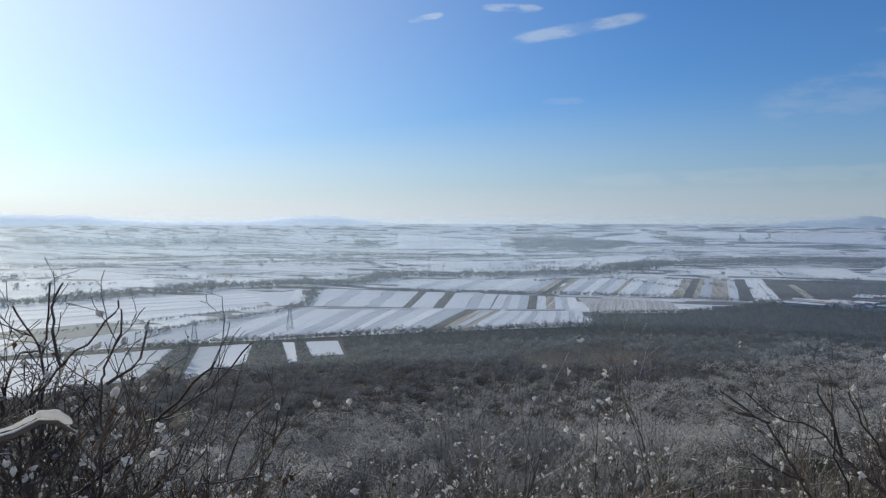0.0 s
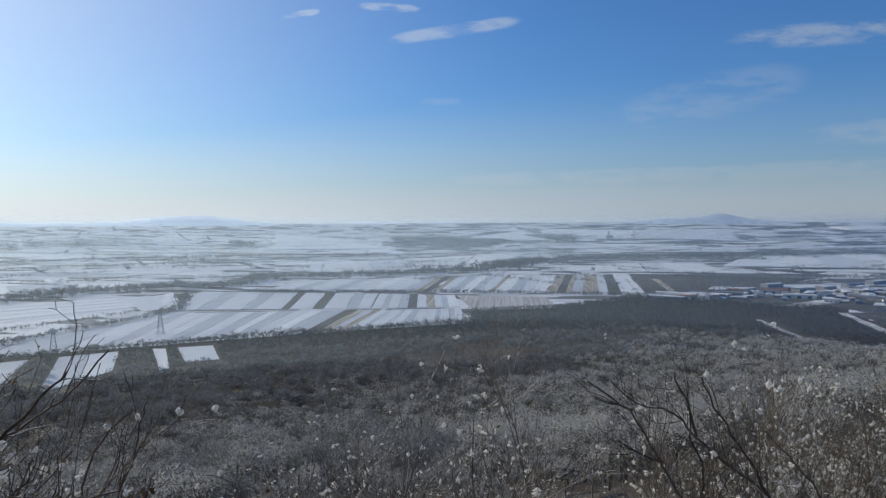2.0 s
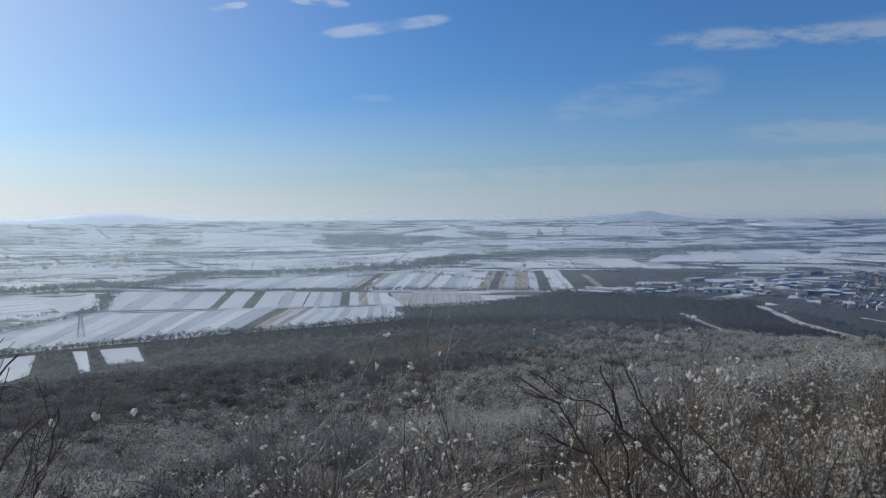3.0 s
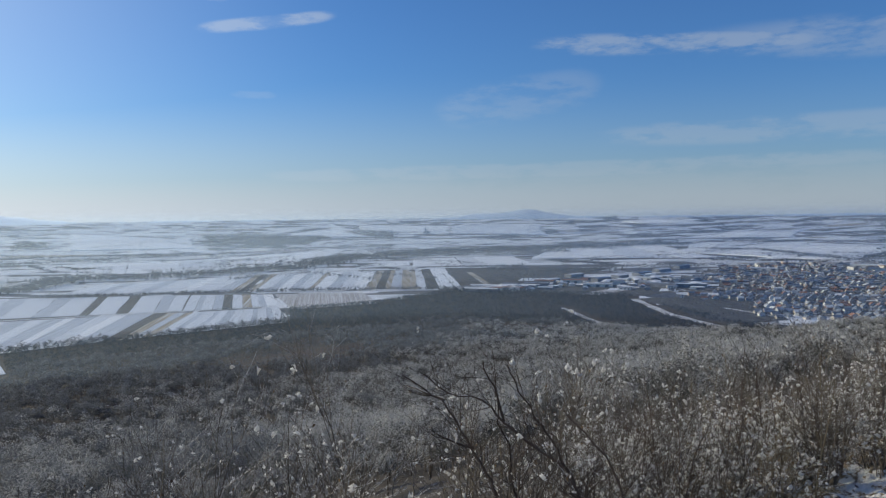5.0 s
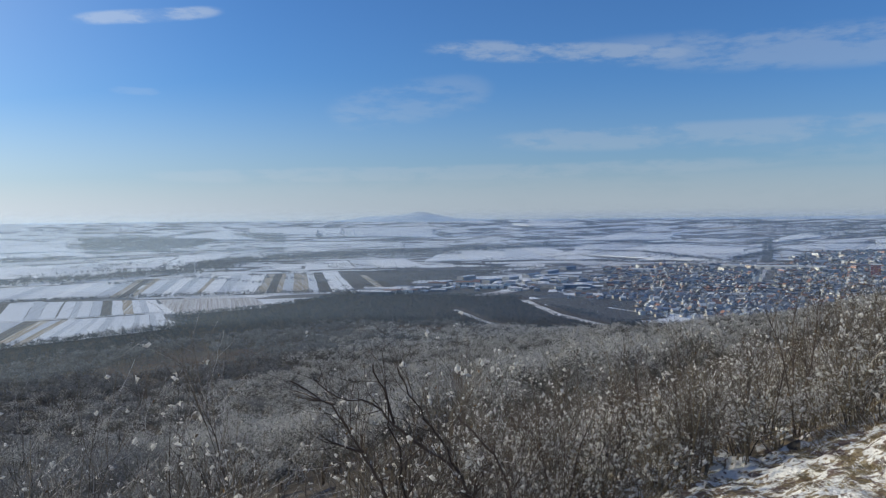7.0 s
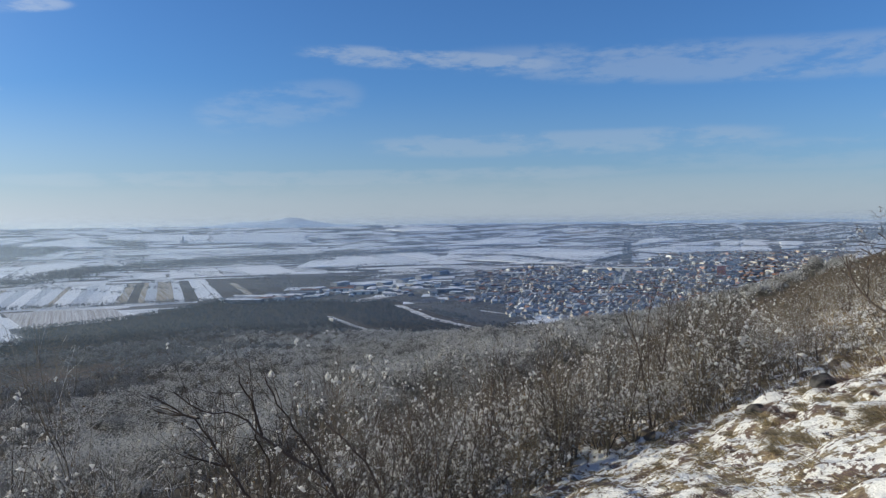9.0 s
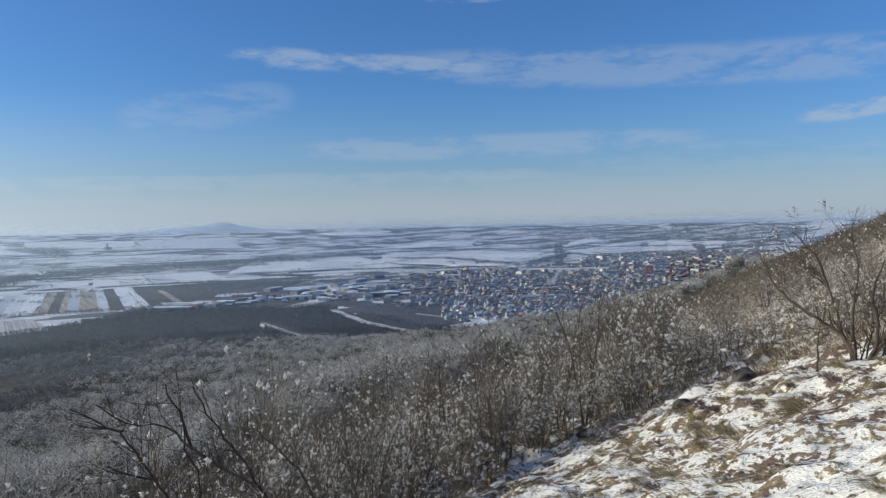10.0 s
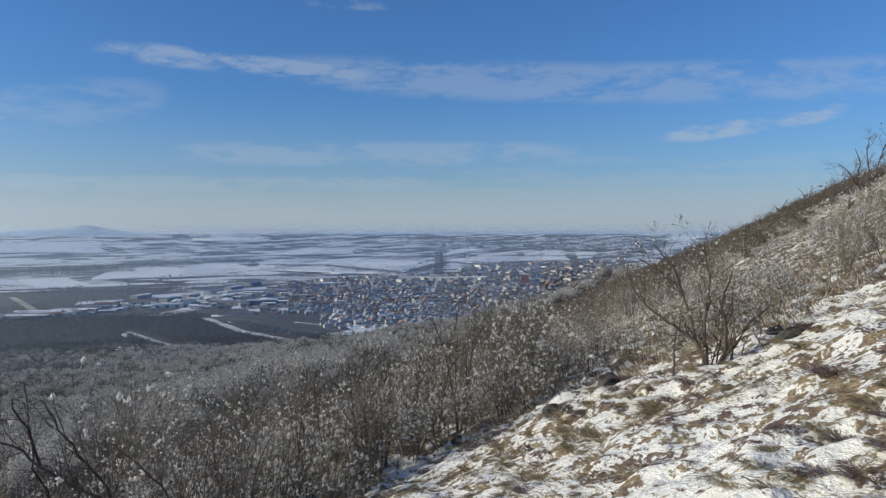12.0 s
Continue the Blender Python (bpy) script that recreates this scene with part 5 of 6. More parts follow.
def shrub(seed, name, label, tall, stems, spread, radius, tufts, tuft_size, leaves=0, bark=None, spec=SHRUB, lean=(0, 0), group="snowy shrubs on the slope", leaf_size=0.035, fine=False):
    pl = Plant(seed)
    rng = pl.rng
    for _ in range(stems):
        a = rng.uniform(0, 2 * math.pi)
        out_ = rng.uniform(0.05, 1.0) * spread
        d = (math.cos(a) * out_ + lean[0], math.sin(a) * out_ + lean[1], 1.0)
        pl.branch((math.cos(a) * 0.12 * rng.random(), math.sin(a) * 0.12 * rng.random(), -0.12), d, tall * rng.uniform(0.65, 1.1), radius * rng.uniform(0.6, 1.1), 0, spec)
    hold = tagged(new(name), label, "shrub", group=group)
    mesh_part("crown", pl.bark("crown", bark or M_BRANCH), hold)
    if tufts:
        tagged(mesh_part("snow", pl.tufts("snow", tufts, tuft_size, M_SNOWTUFT, 1.5 if fine else 1.7, fine), hold, "small clumps of snow"), kind="stuff")
    if leaves:
        tagged(mesh_part("foliage", pl.leaves("foliage", leaves, leaf_size, M_DRYLEAF), hold, "withered brown leaves"), kind="stuff")
    return hold


def stand(ob, a, d, size=1.0, turn=0.0, sink=0.0, tilt=(0, 0)):
    p = at(a, d, -sink)
    ob.matrix_basis = pose(p.x, p.y, p.z, tilt[0], tilt[1], turn) @ Matrix.Diagonal((size, size, size, 1))
    return ob


def plant_out(ob, spots):
    """Copies of a plant at (bearing, distance, size, turn); the first spot takes the plant itself."""
    base = None
    for a, d, size, turn in spots:
        p = at(a, d)
        m = pose(p.x, p.y, p.z, 0, 0, turn) @ Matrix.Diagonal((size, size, size, 1))
        if base is None:
            base = ob
            first = m
            continue
        copy_thing(ob, m)
    ob.matrix_basis = first


snowy = [shrub(300 + i, "snowy_shrub", "low leafless shrub dotted with clumps of snow", 1.05, 9, 0.6, 0.010, 130, 0.0145, 30 + 50 * (i % 2), M_OLIVE if i % 2 else M_BRANCH) for i in range(5)]
THICKET = dict(SHRUB, kids=(6.0, 5.0), wander=0.09, angle=(20, 50))
tallers = [shrub(310 + i, "tall_shrub", "tall thin-stemmed bare shrub with some snow", 2.2, 5, 0.28, 0.014, 76, 0.014, 12, M_BRANCH, THICKET) for i in range(4)]
SLIM = dict(step=0.2, wander=0.05, rise=(0.05, 0.06, 0.03), thin=0.002, depth=2, kids=(2.6, 3.0), angle=(22, 48), share=(0.25, 0.45))
SLIM["from"] = (0.35, 0.3)
slims = [shrub(320 + i, "sapling", "slender bare sapling with snow on its tips", 2.6, 2, 0.12, 0.013, 18, 0.0125, 12, M_OLIVE if i else M_BRANCH, SLIM, group="saplings on the slope") for i in range(4)]
COARSE = dict(SHRUB, step=0.34, kids=(4.5, 3.2), thin=0.003)
distant = [shrub(325 + i, "brown_shrub", "brown leafless shrub flecked with snow", 1.6, 7, 0.5, 0.013, 50, 0.0125, 80, M_OLIVE if i % 2 else M_BRANCH, COARSE) for i in range(4)]

rng = np.random.default_rng(330)


def edge_of_snow(a):
    """Distance at which the thicket begins at a bearing."""
    return float(np.interp(-a, EDGE_A, EDGE_D))


beds = {"snowy": (snowy, [[] for _ in snowy]), "tall": (tallers, [[] for _ in tallers]), "slim": (slims, [[] for _ in slims]), "far": (distant, [[] for _ in distant])}


def sow(key, a, d, size):
    rows__ = beds[key][1]
    rows__[int(rng.integers(0, len(rows__)))].append((a, d, size, rng.uniform(0, 360)))


# thicket below the open snow
for i in range(330):
    a = rng.uniform(-90, -34)
    d = edge_of_snow(a) + rng.exponential(9.0)
    if d > 60 or (a < -67 and d < 24 and i % 3):
        continue
    p = at(a, d)
    k, size = rng.random(), rng.uniform(0.65, 1.15) * (1 + 0.38 * float(vnoise(p.x, p.y, 3.2, 331)))
    if d > 17:
        sow("far", a, d, size * (0.9 if a > -62 else 0.55))
    elif k < (0.58 if d < edge_of_snow(a) + 4.5 else 0.25):
        sow("snowy", a, d, size * (1.0 if a > -62 else 0.55))
    elif k < 0.88:
        sow("tall", a, d, size * (0.78 if a > -62 else 0.42))
    else:
        sow("slim", a, d, size * (0.85 if a > -62 else 0.4))
for i in range(110):
    a = rng.uniform(-64, -33)
    d = edge_of_snow(a) + 16 * rng.random()
    if i % 3:
        p = at(a, d)
        sow("snowy", a, d, rng.uniform(0.85, 1.3) * (1 + 0.3 * float(vnoise(p.x, p.y, 3.2, 331))))
    else:
        sow("tall", a, d, rng.uniform(0.6, 0.9))
for i in range(46):
    a = rng.uniform(-90, -64)
    sow("far", a, edge_of_snow(a) + 0.5 + rng.exponential(7.0), rng.uniform(0.32, 0.58))
for i in range(40):
    a = rng.uniform(-86, -60) if i % 2 else rng.uniform(-76, -60)
    sow("far", a, rng.uniform(24, 100) if i % 2 else rng.uniform(18, 40), rng.uniform(0.6, 0.95))
# dark scrub along the shoulder of the hill
for i in range(74):
    a = rng.uniform(-83, -60)
    sow("far", a, rng.uniform(17 if a > -66 else 27, 75), rng.uniform(0.45, 0.8) * (1.0 if a > -76 else 0.7))
for a, d, size in ((-77.8, 60, 1.25), (-75.6, 52, 1.3), (-75.0, 48, 1.1), (-73.2, 44, 1.3), (-72.4, 40, 1.1), (-71.0, 38, 1.2), (-69.6, 42, 1.4), (-79.4, 70, 1.2), (-68.2, 36, 1.2), (-66.6, 34, 1.25)):
    sow("far", a, d, size)
    sow("far", a + 0.6, d + 2, size * 0.8)
# shoots and saplings right below the viewer
for i in range(60):
    a = rng.uniform(-36, 34)
    d = 6.4 + rng.exponential(3.5) + max(0, -a) * 0.04
    k = rng.random()
    if k < 0.5:
        sow("tall", a, d, rng.uniform(0.85, 1.25))
    elif k < 0.9:
        sow("slim", a, d, rng.uniform(0.8, 1.15))
    elif a < -15:
        sow("snowy", a, d + 1, rng.uniform(0.9, 1.3))
for i in range(30):
    a = rng.uniform(-42, -14)
    sow("snowy", a, edge_of_snow(a) + rng.uniform(0.2, 3.0), rng.uniform(0.75, 1.1))
# snow-clotted shrubs round the foot of the dark bush
for a, d in ((31.5, 4.6), (28.5, 5.2), (26.0, 4.9), (23.0, 5.4), (20.5, 5.0), (18.0, 5.6), (15.5, 5.8), (12.5, 6.4), (29.8, 6.0), (21.8, 6.2)):
    sow("snowy", a, d, rng.uniform(0.95, 1.25))
for obs_, sps in beds.values():
    for ob, sp in zip(obs_, sps):
        plant_out(ob, sp)

# a few stouter saplings that stand over the thicket
STOUT = dict(SLIM, kids=(3.4, 3.5), share=(0.22, 0.42), thin=0.003)
stout = shrub(335, "sapling", "upright dark sapling standing over the thicket", 3.0, 3, 0.22, 0.022, 16, 0.012, 20, M_BLACKBARK, STOUT, group="saplings on the slope")
plant_out(stout, ((-56.6, 13.4, 0.84, 20), (-47.0, 11.6, 0.62, 140), (-53.0, 13.2, 0.55, 250), (-63.2, 15.2, 0.5, 80), (-60.0, 16.0, 0.5, 100), (-36.5, 9.0, 0.62, 30), (-40.2, 9.6, 0.7, 200), (-43.6, 10.4, 0.58, 310), (-45.2, 11.8, 0.72, 60), (-49.4, 11.2, 0.66, 120), (-51.0, 12.2, 0.6, 270), (-54.8, 13.8, 0.7, 10), (-58.4, 14.6, 0.6, 170), (-61.4, 14.4, 0.56, 330)))

# bare trees standing just below
TREE = dict(step=0.5, wander=0.10, rise=(0.02, 0.05, 0.05), thin=0.006, depth=2, kids=(3.0, 2.0), angle=(28, 58), share=(0.32, 0.55))
TREE["from"] = (0.3, 0.25)


def bare_tree(seed):
    pl = Plant(seed)
    rng_ = pl.rng
    for _ in range(2 if seed % 2 else 1):
        pl.branch((rng_.normal(0, 0.1), rng_.normal(0, 0.1), -0.3), (rng_.normal(0, 0.12), rng_.normal(0, 0.12), 1), rng_.uniform(4.4, 5.4), 0.07, 0, TREE)
    hold = tagged(new("bare_tree"), "small leafless tree with frosted twigs on the slope", "tree", group="bare trees below")
    mesh_part("trunk", pl.bark("trunk", M_BRANCH), hold)
    c = np.array([q for q, _ in pl.nodes])
    d = np.array([q for _, q in pl.nodes])
    reps = 3
    c, d = np.repeat(c, reps, 0), np.repeat(d, reps, 0)
    side = rng_.normal(size=c.shape)
    tip = c + (d * 0.5 + side * 0.4 + np.array([0, 0, 0.25])) * rng_.uniform(0.15, 0.45, (len(c), 1))
    w = rng_.normal(size=c.shape) * 0.008
    v = np.stack([c - w, c + w, tip], 1).reshape(-1, 3)
    mesh_part("crown", tri_mesh("crown", v, np.arange(len(v)).reshape(-1, 3), [M_FROST]), hold, "pale frosted twigs")
    return hold


trees_ = [bare_tree(340 + i) for i in range(5)]
tspots = [[] for _ in trees_]
for i in range(52):
    a = rng.uniform(-66, 33)
    d = rng.uniform(20, 75)
    if a < -40 and d < 26 + (-a - 40) * 1.1:
        continue
    tspots[int(rng.integers(0, len(trees_)))].append((a, d, rng.uniform(0.6, 1.0) * (0.55 if a < -44 else 1.0), rng.uniform(0, 360)))
for ob, sp in zip(trees_, tspots):
    plant_out(ob, sp)

# the dark bush beside the viewer
DARK = dict(step=0.10, wander=0.13, rise=(0.02, 0.05, 0.05), thin=0.0022, depth=3, kids=(4.2, 5.0, 5.0), angle=(25, 60), share=(0.35, 0.6))
DARK["from"] = (0.3, 0.2, 0.2)
DB = "dark bare bush with crooked branches and clumps of snow"
GB = "bushes at the viewpoint"


def shaped_bush(seed, name, label, group, a, d, limbs, radius, spec, tufts, tuft_size, leaves, fill=0, fill_tall=1.0, bark=None):
    """A bush whose main limbs run as drawn: (across, up) in metres seen from the viewpoint; depth wanders."""
    pl = Plant(seed)
    rng_ = pl.rng
    for k, limb_ in enumerate(limbs):
        slip, drift = rng_.normal(0, 0.12), rng_.normal(0, 0.25)
        n_ = len(limb_)
        pl.limb([(p_[0], slip + drift * i / n_, p_[1]) for i, p_ in enumerate(limb_)], radius * (1.0 if limb_[0][1] < 0.1 else 0.6), spec, max(0.004, radius * 0.26))
    for _ in range(fill):
        a_ = rng_.uniform(0, 2 * math.pi)
        pl.branch((rng_.normal(0.1, 0.3), rng_.normal(0, 0.2), -0.1), (math.cos(a_) * 0.3, math.sin(a_) * 0.2, 1), fill_tall * rng_.uniform(0.7, 1.05), radius * 0.5, 0, DARK)
    hold = tagged(new(name), label, "shrub", group=group)
    mesh_part("crown", pl.bark("crown", bark or M_BLACKBARK), hold)
    tagged(mesh_part("snow", pl.tufts("snow", tufts * 2, tuft_size * 0.55, M_SNOWTUFT, 1.6, True), hold, "small clumps of snow"), kind="stuff")
    if leaves:
        tagged(mesh_part("foliage", pl.leaves("foliage", leaves, 0.03, M_DRYLEAF), hold, "withered brown leaves"), kind="stuff")
    p_ = at(a, d)
    hold.matrix_basis = pose(p_.x, p_.y, p_.z, 0, 0, a) @ Matrix.Diagonal((1, 1, 0.93 if name == "dark_bush" else 1.0, 1))
    return hold


CROOK = dict(step=0.05, wander=0.16, rise=(0.02, 0.05, 0.06), thin=0.0018, depth=3, kids=(7.0, 6.0, 5.0), angle=(25, 65), share=(0.35, 0.6), twig=(0.12, 0.4))
CROOK["from"] = (0.3, 0.2, 0.2)
shaped_bush(351, "dark_bush", DB, GB, 24, 3.6, (
    ((-0.1, -0.1), (-0.22, 1.3), (-0.20, 2.36), (-0.20, 2.52), (-0.09, 2.71), (0.0, 2.78), (0.10, 2.91), (0.12, 2.97)),
    ((-0.09, 2.71), (-0.12, 2.85), (-0.12, 2.99), (-0.09, 3.05)),
    ((0.0, -0.1), (0.02, 1.4), (0.05, 2.42), (0.07, 2.68), (0.13, 2.84), (0.13, 2.94)),
    ((0.07, 2.59), (0.17, 2.64), (0.23, 2.77), (0.24, 2.86)),
    ((0.0, -0.1), (0.05, 1.5), (0.17, 2.36), (0.26, 2.44), (0.42, 2.54), (0.56, 2.67), (0.64, 2.77)),
    ((0.26, 2.44), (0.36, 2.59), (0.46, 2.74)),
    ((-0.1, -0.1), (-0.2, 1.4), (-0.26, 2.41), (-0.17, 2.61), (-0.21, 2.81), (-0.28, 2.95)),
    ((-0.2, -0.1), (-0.4, 1.6), (-0.31, 2.62), (-0.19, 2.72), (-0.16, 2.90), (-0.15, 3.04))), 0.013, CROOK, 150, 0.012, 60, 8, 2.2)
shaped_bush(352, "dark_bush", DB, GB, 21, 3.7, (
    ((0.1, -0.1), (0.15, 1.4), (0.20, 2.19), (0.35, 2.27), (0.38, 2.42), (0.46, 2.57), (0.53, 2.64)),
    ((0.1, -0.1), (0.3, 1.5), (0.32, 2.11), (0.52, 2.18), (0.60, 2.35), (0.65, 2.55)),
    ((0.0, -0.1), (0.0, 1.5), (-0.05, 2.1), (0.1, 2.3), (0.18, 2.5))), 0.011, CROOK, 170, 0.013, 80, 9, 2.0)
for seed_, a_, d_, tall_, rad_, lean_ in ((353, 31.5, 3.2, 2.1, 0.02, (0.1, 0.2)), (354, 15.5, 4.4, 1.8, 0.014, (0.25, 0.1)), (355, 18.5, 3.5, 1.6, 0.013, (0.2, 0.0)), (358, 26.0, 4.3, 2.3, 0.018, (0.1, 0.0)), (359, 28.5, 3.0, 1.6, 0.014, (0.1, 0.0)), (391, 30.5, 4.0, 2.0, 0.015, (0.1, 0.1)), (392, 24.0, 3.3, 1.7, 0.012, (0.2, 0.0)), (393, 21.5, 4.4, 1.9, 0.013, (0.2, 0.0)), (394, 27.5, 3.4, 1.9, 0.014, (0.1, 0.1)), (395, 33.5, 3.3, 1.9, 0.014, (0.0, 0.0))):
    stand(shrub(seed_, "dark_bush", DB, tall_, 7, 0.6, rad_ * 0.8, 240, 0.007, 130, M_BLACKBARK, DARK, lean_, GB, 0.03, True), a_, d_)

twin = next(o for o in scene.objects if o.name == "dark_bush")
for a_, d_, turn_, s_ in ((28.5, 3.9, 60, 0.90), (31.5, 3.4, 200, 0.86), (33.5, 3.9, 320, 0.94), (25.5, 4.6, 150, 0.96), (30.0, 3.7, 110, 0.92), (24.5, 3.9, 20, 0.90)):
    copy_thing(twin, pose(*at(a_, d_), 0, 0, turn_) @ Matrix.Diagonal((s_, s_, s_, 1)))

# the spreading bush further along
SB = "spreading bare bush with dark branches and snow specks"
SWEEP = dict(CROOK, step=0.09, kids=(8.0, 5.5, 4.0), twig=(0.2, 0.7), wander=0.13)
shaped_bush(356, "spreading_bush", SB, GB, -31, 7.3, (
    ((0.75, -0.1), (0.45, 1.0), (0.15, 1.57), (-0.18, 1.83), (-0.43, 2.05), (-0.64, 2.25), (-0.96, 2.31), (-1.21, 2.49)),
    ((-0.43, 2.05), (-0.49, 2.29), (-0.57, 2.47), (-0.62, 2.65)),
    ((0.1, -0.1), (-0.4, 1.0), (-0.61, 1.52), (-0.75, 1.78), (-0.91, 2.04), (-1.02, 2.25), (-1.21, 2.35), (-1.41, 2.49)),
    ((-0.72, 1.78), (-0.96, 1.87), (-1.12, 1.97)),
    ((0.1, -0.1), (-0.3, 1.1), (-0.41, 1.76), (-0.49, 1.99), (-0.51, 2.28)),
    ((0.75, -0.1), (0.3, 1.3), (0.07, 1.80), (-0.13, 2.10), (-0.28, 2.35), (-0.39, 2.61)),
    ((0.9, -0.1), (0.7, 1.2), (0.56, 1.69), (0.32, 1.98), (0.14, 2.17)),
    ((-1.02, 2.22), (-1.23, 2.24), (-1.48, 2.26))), 0.024, SWEEP, 120, 0.010, 20, 7, 1.9)

# the thorn bush on the open slope
GN = dict(CROOK, step=0.09, kids=(7.0, 5.5, 5.0), twig=(0.2, 0.6), wander=0.17)
TH = "gnarled thorn bush rising from dry grass on the slope"
thorn = shaped_bush(361, "thorn_bush", TH, "thorn bushes", -75.0, 9.6, (
    ((-0.09, -0.16), (-0.24, 0.40), (-0.75, 0.79), (-1.07, 1.11), (-1.19, 1.52)),
    ((-0.24, 0.40), (-0.40, 1.04), (-0.71, 1.44), (-1.03, 1.65)),
    ((-0.40, 1.04), (-0.52, 1.44), (-0.75, 1.77), (-0.83, 1.87)),
    ((-0.09, -0.08), (-0.13, 0.72), (-0.06, 1.29), (-0.14, 1.85)),
    ((0.0, -0.1), (0.15, 0.5), (0.1, 1.0), (0.22, 1.5)),
    ((-0.05, -0.16), (0.25, 0.34), (0.47, 0.74), (0.75, 1.0))), 0.032, dict(GN, kids=(9.0, 6.5, 5.0)), 240, 0.011, 240, 12, 0.8)
thorn.matrix_basis = thorn.matrix_basis @ Matrix.Diagonal((0.86, 0.86, 0.80, 1))
for a, d, s, turn in ((-84.8, 62, 2.7, 100), (-86.6, 66, 2.3, 200), (-88.8, 60, 2.5, 40), (-77.5, 34, 0.8, 10), (-72.5, 30, 0.75, 70), (-69.5, 28, 0.7, 190), (-67.5, 33, 0.9, 120), (-66, 36, 0.9, 60), (-62.5, 40, 0.9, 150)):
    copy_thing(thorn, pose(*at(a, d), 0, 0, turn) @ Matrix.Diagonal((s, s, s, 1)))
# a small forked snag on the skyline
snag = shaped_bush(365, "dead_sapling", "small dead forked sapling on the skyline", "thorn bushes", -81.3, 108, (
    ((0.0, -0.2), (0.02, 0.5), (-0.03, 0.9), (-0.35, 1.35), (-0.55, 1.5)),
    ((0.0, 0.6), (0.15, 1.0), (0.45, 1.3), (0.6, 1.55))), 0.05, dict(GN, kids=(2.0, 3.0, 3.0)), 12, 0.015, 0)
snag.matrix_basis = snag.matrix_basis @ Matrix.Diagonal((1.7, 1.7, 2.0, 1))
copy_thing(snag, pose(*at(-80.2, 100), 0, 25, 140) @ Matrix.Diagonal((1.1, 1.1, 0.8, 1)))


# ---------------------------------------------------------------- grass and rock
def tussock(seed, blades, tall, droop, mat):
    rng_ = np.random.default_rng(seed)
    vs, fs = [], []
    for i in range(blades):
        a = rng_.uniform(0, 2 * math.pi)
        r0 = 0.17 * math.sqrt(rng_.random())
        p = np.array([math.cos(a) * r0, math.sin(a) * r0, -0.03])
        ln = tall * rng_.uniform(0.5, 1.2)
        out_ = np.array([math.cos(a), math.sin(a), 0]) * rng_.uniform(0.2, 0.9) + np.array([fx, fy, 0]) * droop * rng_.uniform(0.5, 1.4)
        w = np.array([-math.sin(a), math.cos(a), 0]) * rng_.uniform(0.002, 0.0042)
        mid = p + (out_ * 0.4 + np.array([0, 0, 0.75])) * ln * 0.5
        tip = mid + (out_ * 0.8 + np.array([0, 0, -0.25])) * ln * 0.5
        b_ = len(vs)
        vs += [p - w, p + w, mid + w, mid - w, tip]
        fs += [(b_, b_ + 1, b_ + 2), (b_, b_ + 2, b_ + 3), (b_ + 3, b_ + 2, b_ + 4)]
    return tri_mesh("grass_tussock", np.array(vs), np.array(fs), [mat])


tmesh = [tussock(370 + i, 280, 0.21, 0.8, M_HEATH if i in (1, 4) else M_GRASS) for i in range(5)]
rng = np.random.default_rng(380)
for i in range(620):
    if i % 3:
        a, d = rng.uniform(-92, -46), rng.uniform(3.2, 18)
    else:
        a, d = rng.uniform(-92, -60), rng.uniform(6, 22)
    p = at(a, d)
    if float(vnoise(p.x, p.y, 2.2, 61)) < -0.25:
        continue
    ob = new("grass_tussock", tmesh[i % 5])
    s = rng.uniform(0.25, 0.6) if i % 6 else rng.uniform(0.65, 1.0)
    ob.matrix_basis = pose(p.x, p.y, p.z, 0, 0, rng.normal(0, 25)) @ Matrix.Diagonal((s * 1.3, s * 1.3, s * 0.62, 1))
    tagged(ob, "tuft of matted dry yellow-brown grass in snow", "grass", "grass tussocks on the slope")


def rock(a, d, size, seed):
    bm = bmesh.new()
    bmesh.ops.create_icosphere(bm, subdivisions=3, radius=1.0)
    for v in bm.verts:
        n_ = noise.noise(v.co * 1.3 + Vector((seed, 0, 0))) * 0.35 + noise.noise(v.co * 3.5 + Vector((0, seed, 0))) * 0.12
        v.co *= 1 + n_
        v.co = Vector((v.co.x * size[0], v.co.y * size[1], v.co.z * size[2]))
    me = bpy.data.meshes.new("rock")
    bm.to_mesh(me)
    bm.free()
    me.materials.append(M_ROCK)
    ob = new("rock", me)
    p = at(a, d, size[2] * 0.35)
    ob.matrix_basis = pose(p.x, p.y, p.z, 10, 15, seed * 40)
    return tagged(ob, "dark weathered stone half sunk in the snowy slope", "rock", "stones on the slope")


rock(-67.8, 11.6, (0.28, 0.18, 0.15), 5)
rock(-63.6, 11.0, (0.16, 0.12, 0.12), 2)
rock(-80.5, 9.6, (0.3, 0.12, 0.08), 3)
rock(-79, 10.8, (0.14, 0.1, 0.07), 4)

# a bent branch under a thick roll of snow
bough = tagged(new("snow_laden_branch"), "bent twig under a thick roll of fresh snow", "branch", "bushes at the viewpoint")
ends = [Vector((*bearing(a, 2.5), EYE + 2.5 * math.tan(radians(e)))) for a, e in ((33.2, -13.9), (30.0, -13.0), (27.4, -12.5), (26.0, -11.9), (25.0, -12.0), (24.0, -12.8))]
tv, tf = tube([e - Vector((0, 0, 0.02)) for e in ends], [0.012, 0.011, 0.010, 0.009, 0.007, 0.004], 6)
mesh_part("twig", tri_mesh("twig", tv, tf, [M_BRANCH], smooth=True), bough)
fine_line = [ends[i].lerp(ends[i + 1], k / 6) for i in range(5) for k in range(6)]
rr = [0.006 + 0.002 * math.sin(i * 1.3) * math.sin(i * 0.47) + 0.006 * (i > 17) for i in range(len(fine_line))]
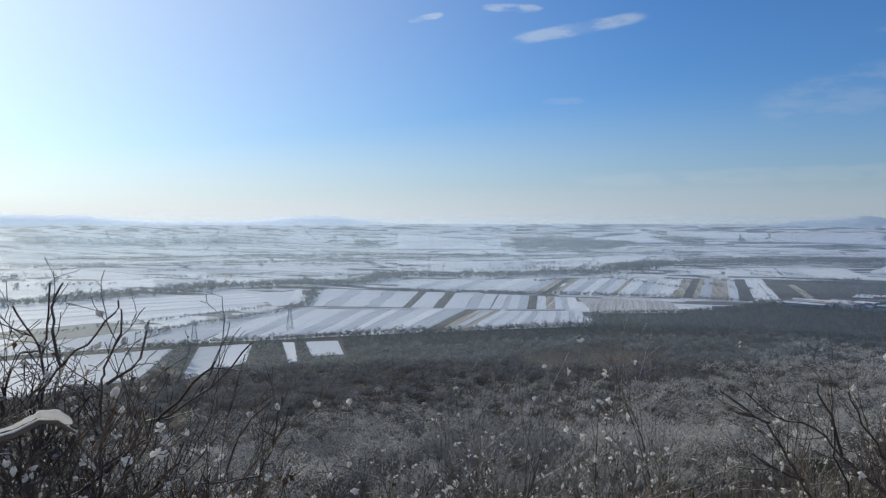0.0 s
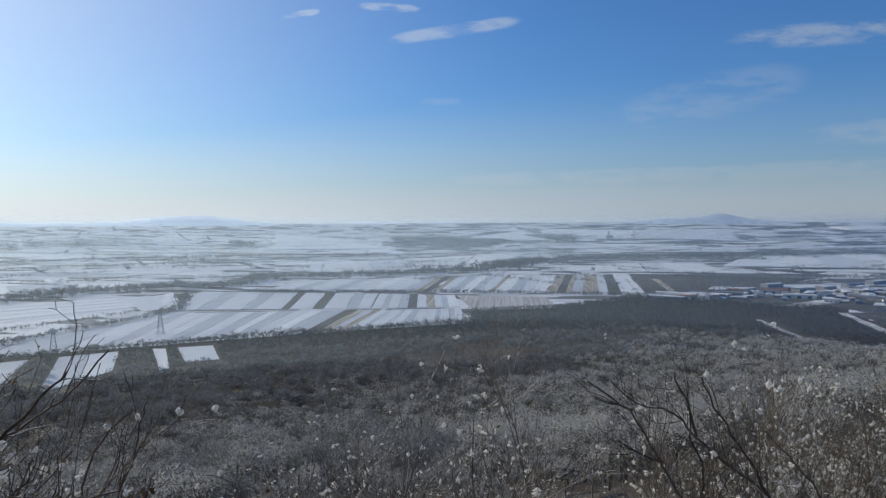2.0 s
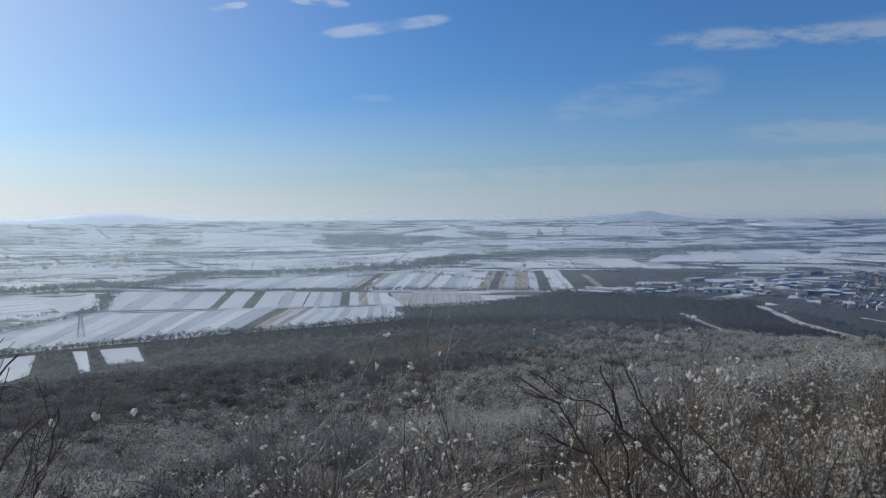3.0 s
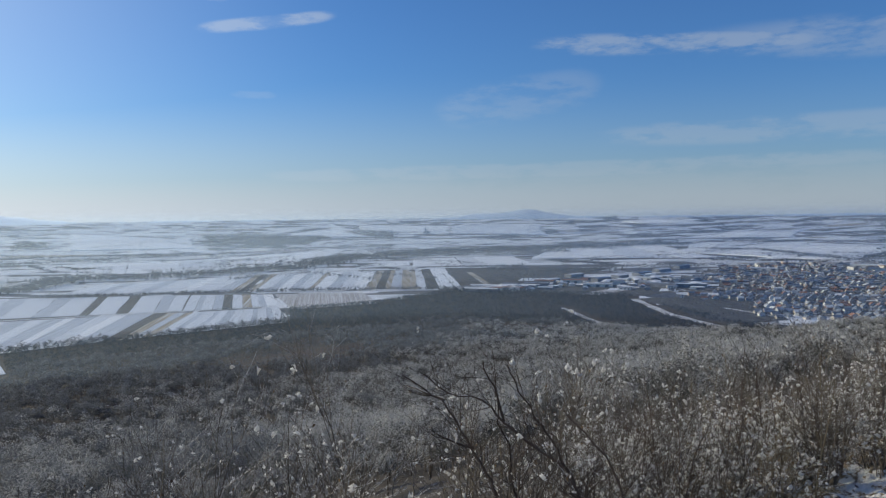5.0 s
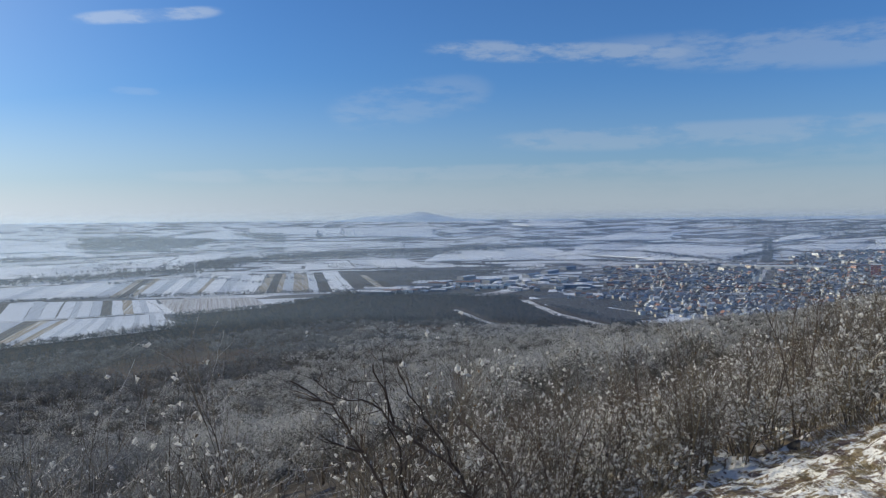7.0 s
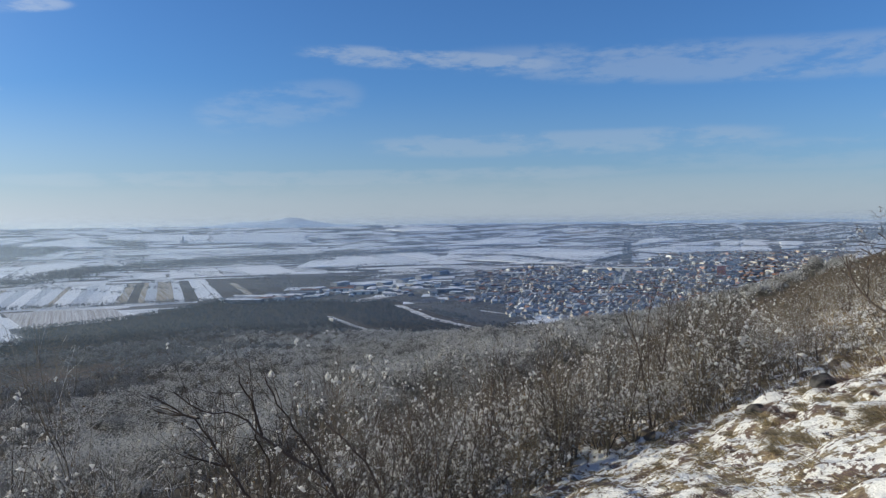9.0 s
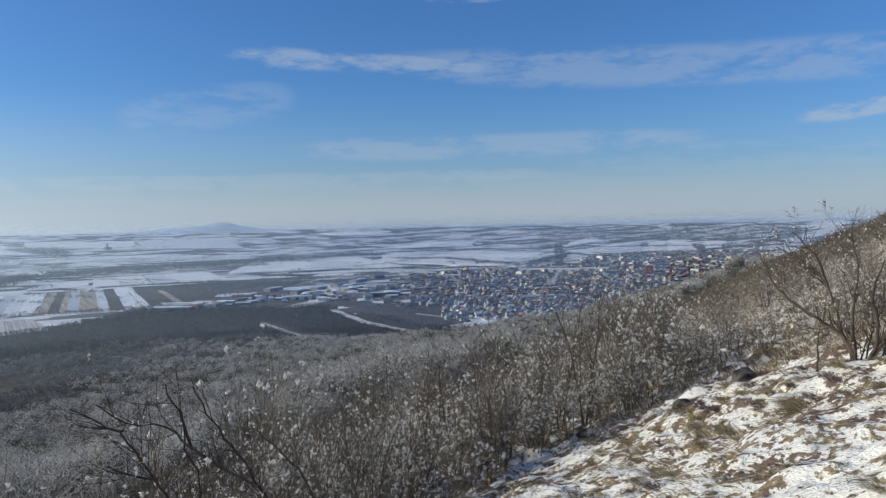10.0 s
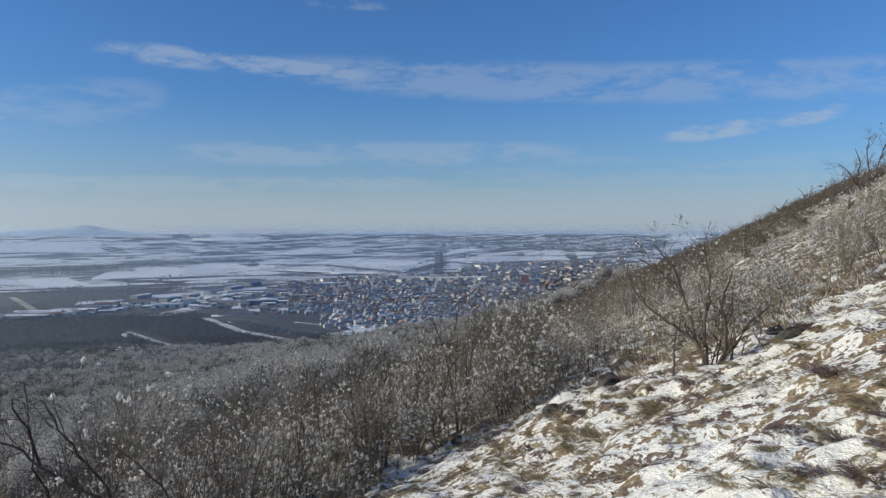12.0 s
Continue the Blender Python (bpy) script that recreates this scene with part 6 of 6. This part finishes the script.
rr[-1], rr[-2] = 0.003, 0.009
tv, tf = tube(fine_line, rr, 8)
mesh_part("snow", tri_mesh("snow", tv, tf, [M_SNOWTUFT], smooth=True), bough, "rounded roll of snow")

# matted clumps of dry grass combed down the slope, too many to count
rng = np.random.default_rng(390)
n = 5200
a_, d_ = np.radians(rng.uniform(-93, -40, n)), 2.8 + 17 * rng.random(n) ** 0.75
bx, by = -np.sin(a_) * d_, np.cos(a_) * d_
k = vnoise(bx, by, 0.9, 63) + 0.6 * vnoise(bx, by, 0.35, 64) > 0.0
bx, by = np.repeat(bx[k], 24), np.repeat(by[k], 24)
bx, by = bx + rng.normal(0, 0.055, len(bx)), by + rng.normal(0, 0.055, len(bx))
m_ = len(bx)
root = np.stack([bx, by, height(bx, by) - 0.01], -1)
ln = (rng.uniform(0.05, 0.15, m_) * np.repeat(rng.uniform(0.55, 1.5, m_ // 24), 24))[:, None]
out_ = np.stack([rng.normal(fx * 0.7, 0.35, m_), rng.normal(fy * 0.7, 0.35, m_), rng.uniform(0.12, 0.5, m_)], -1)
w_ = np.stack([rng.normal(0, 1, m_), rng.normal(0, 1, m_), np.zeros(m_)], -1) * 0.0032
mid_ = root + out_ * ln * 0.55
tip_ = mid_ + (out_ * np.array([1.1, 1.1, 0.0]) - np.array([0, 0, 0.25])) * ln * 0.5
bv = np.stack([root - w_, root + w_, mid_ + w_, mid_ - w_, tip_], 1).reshape(-1, 3)
bf = (np.array([(0, 1, 2), (0, 2, 3), (3, 2, 4)])[None] + 5 * np.arange(m_)[:, None, None]).reshape(-1, 3)
tagged(new("dry_grass", tri_mesh("dry_grass", bv, bf, [M_GRASS, M_HEATH], np.repeat(rng.random(m_) < 0.3, 3).astype(int))), "dry grass combed downhill and poking through snow", "grass", kind="stuff")

# rough withered grass over the shoulder of the hill
rng = np.random.default_rng(395)
n = 12000
a_, d_ = np.radians(rng.uniform(-93, -58, n)), 11 + 60 * rng.random(n) ** 1.5
bx, by = np.repeat(-np.sin(a_) * d_, 7) + rng.normal(0, 0.14, 7 * n), np.repeat(np.cos(a_) * d_, 7) + rng.normal(0, 0.14, 7 * n)
k = np.hypot(bx, by) > np.interp(np.degrees(np.arctan2(bx, by)), EDGE_A, EDGE_D) - 0.8
bx, by = bx[k], by[k]
m_ = len(bx)
root = np.stack([bx, by, height(bx, by) - 0.02], -1)
out_ = np.stack([rng.normal(fx * 0.4, 0.4, m_), rng.normal(fy * 0.4, 0.4, m_), rng.uniform(0.4, 1.0, m_)], -1)
w_ = np.stack([rng.normal(0, 1, m_), rng.normal(0, 1, m_), np.zeros(m_)], -1) * (0.0022 + 0.00022 * np.hypot(bx, by))[:, None]
tip_ = root + out_ * rng.uniform(0.07, 0.22, (m_, 1))
bv = np.stack([root - w_, root + w_, tip_], 1).reshape(-1, 3)
tagged(new("rough_grass", tri_mesh("rough_grass", bv, np.arange(3 * m_).reshape(-1, 3), [M_GRASS, M_HEATH, M_SNOWTUFT], rng.choice(3, m_, p=(0.45, 0.25, 0.3)))), "withered rough grass flecked with snow on the hill's shoulder", "grass", kind="stuff")
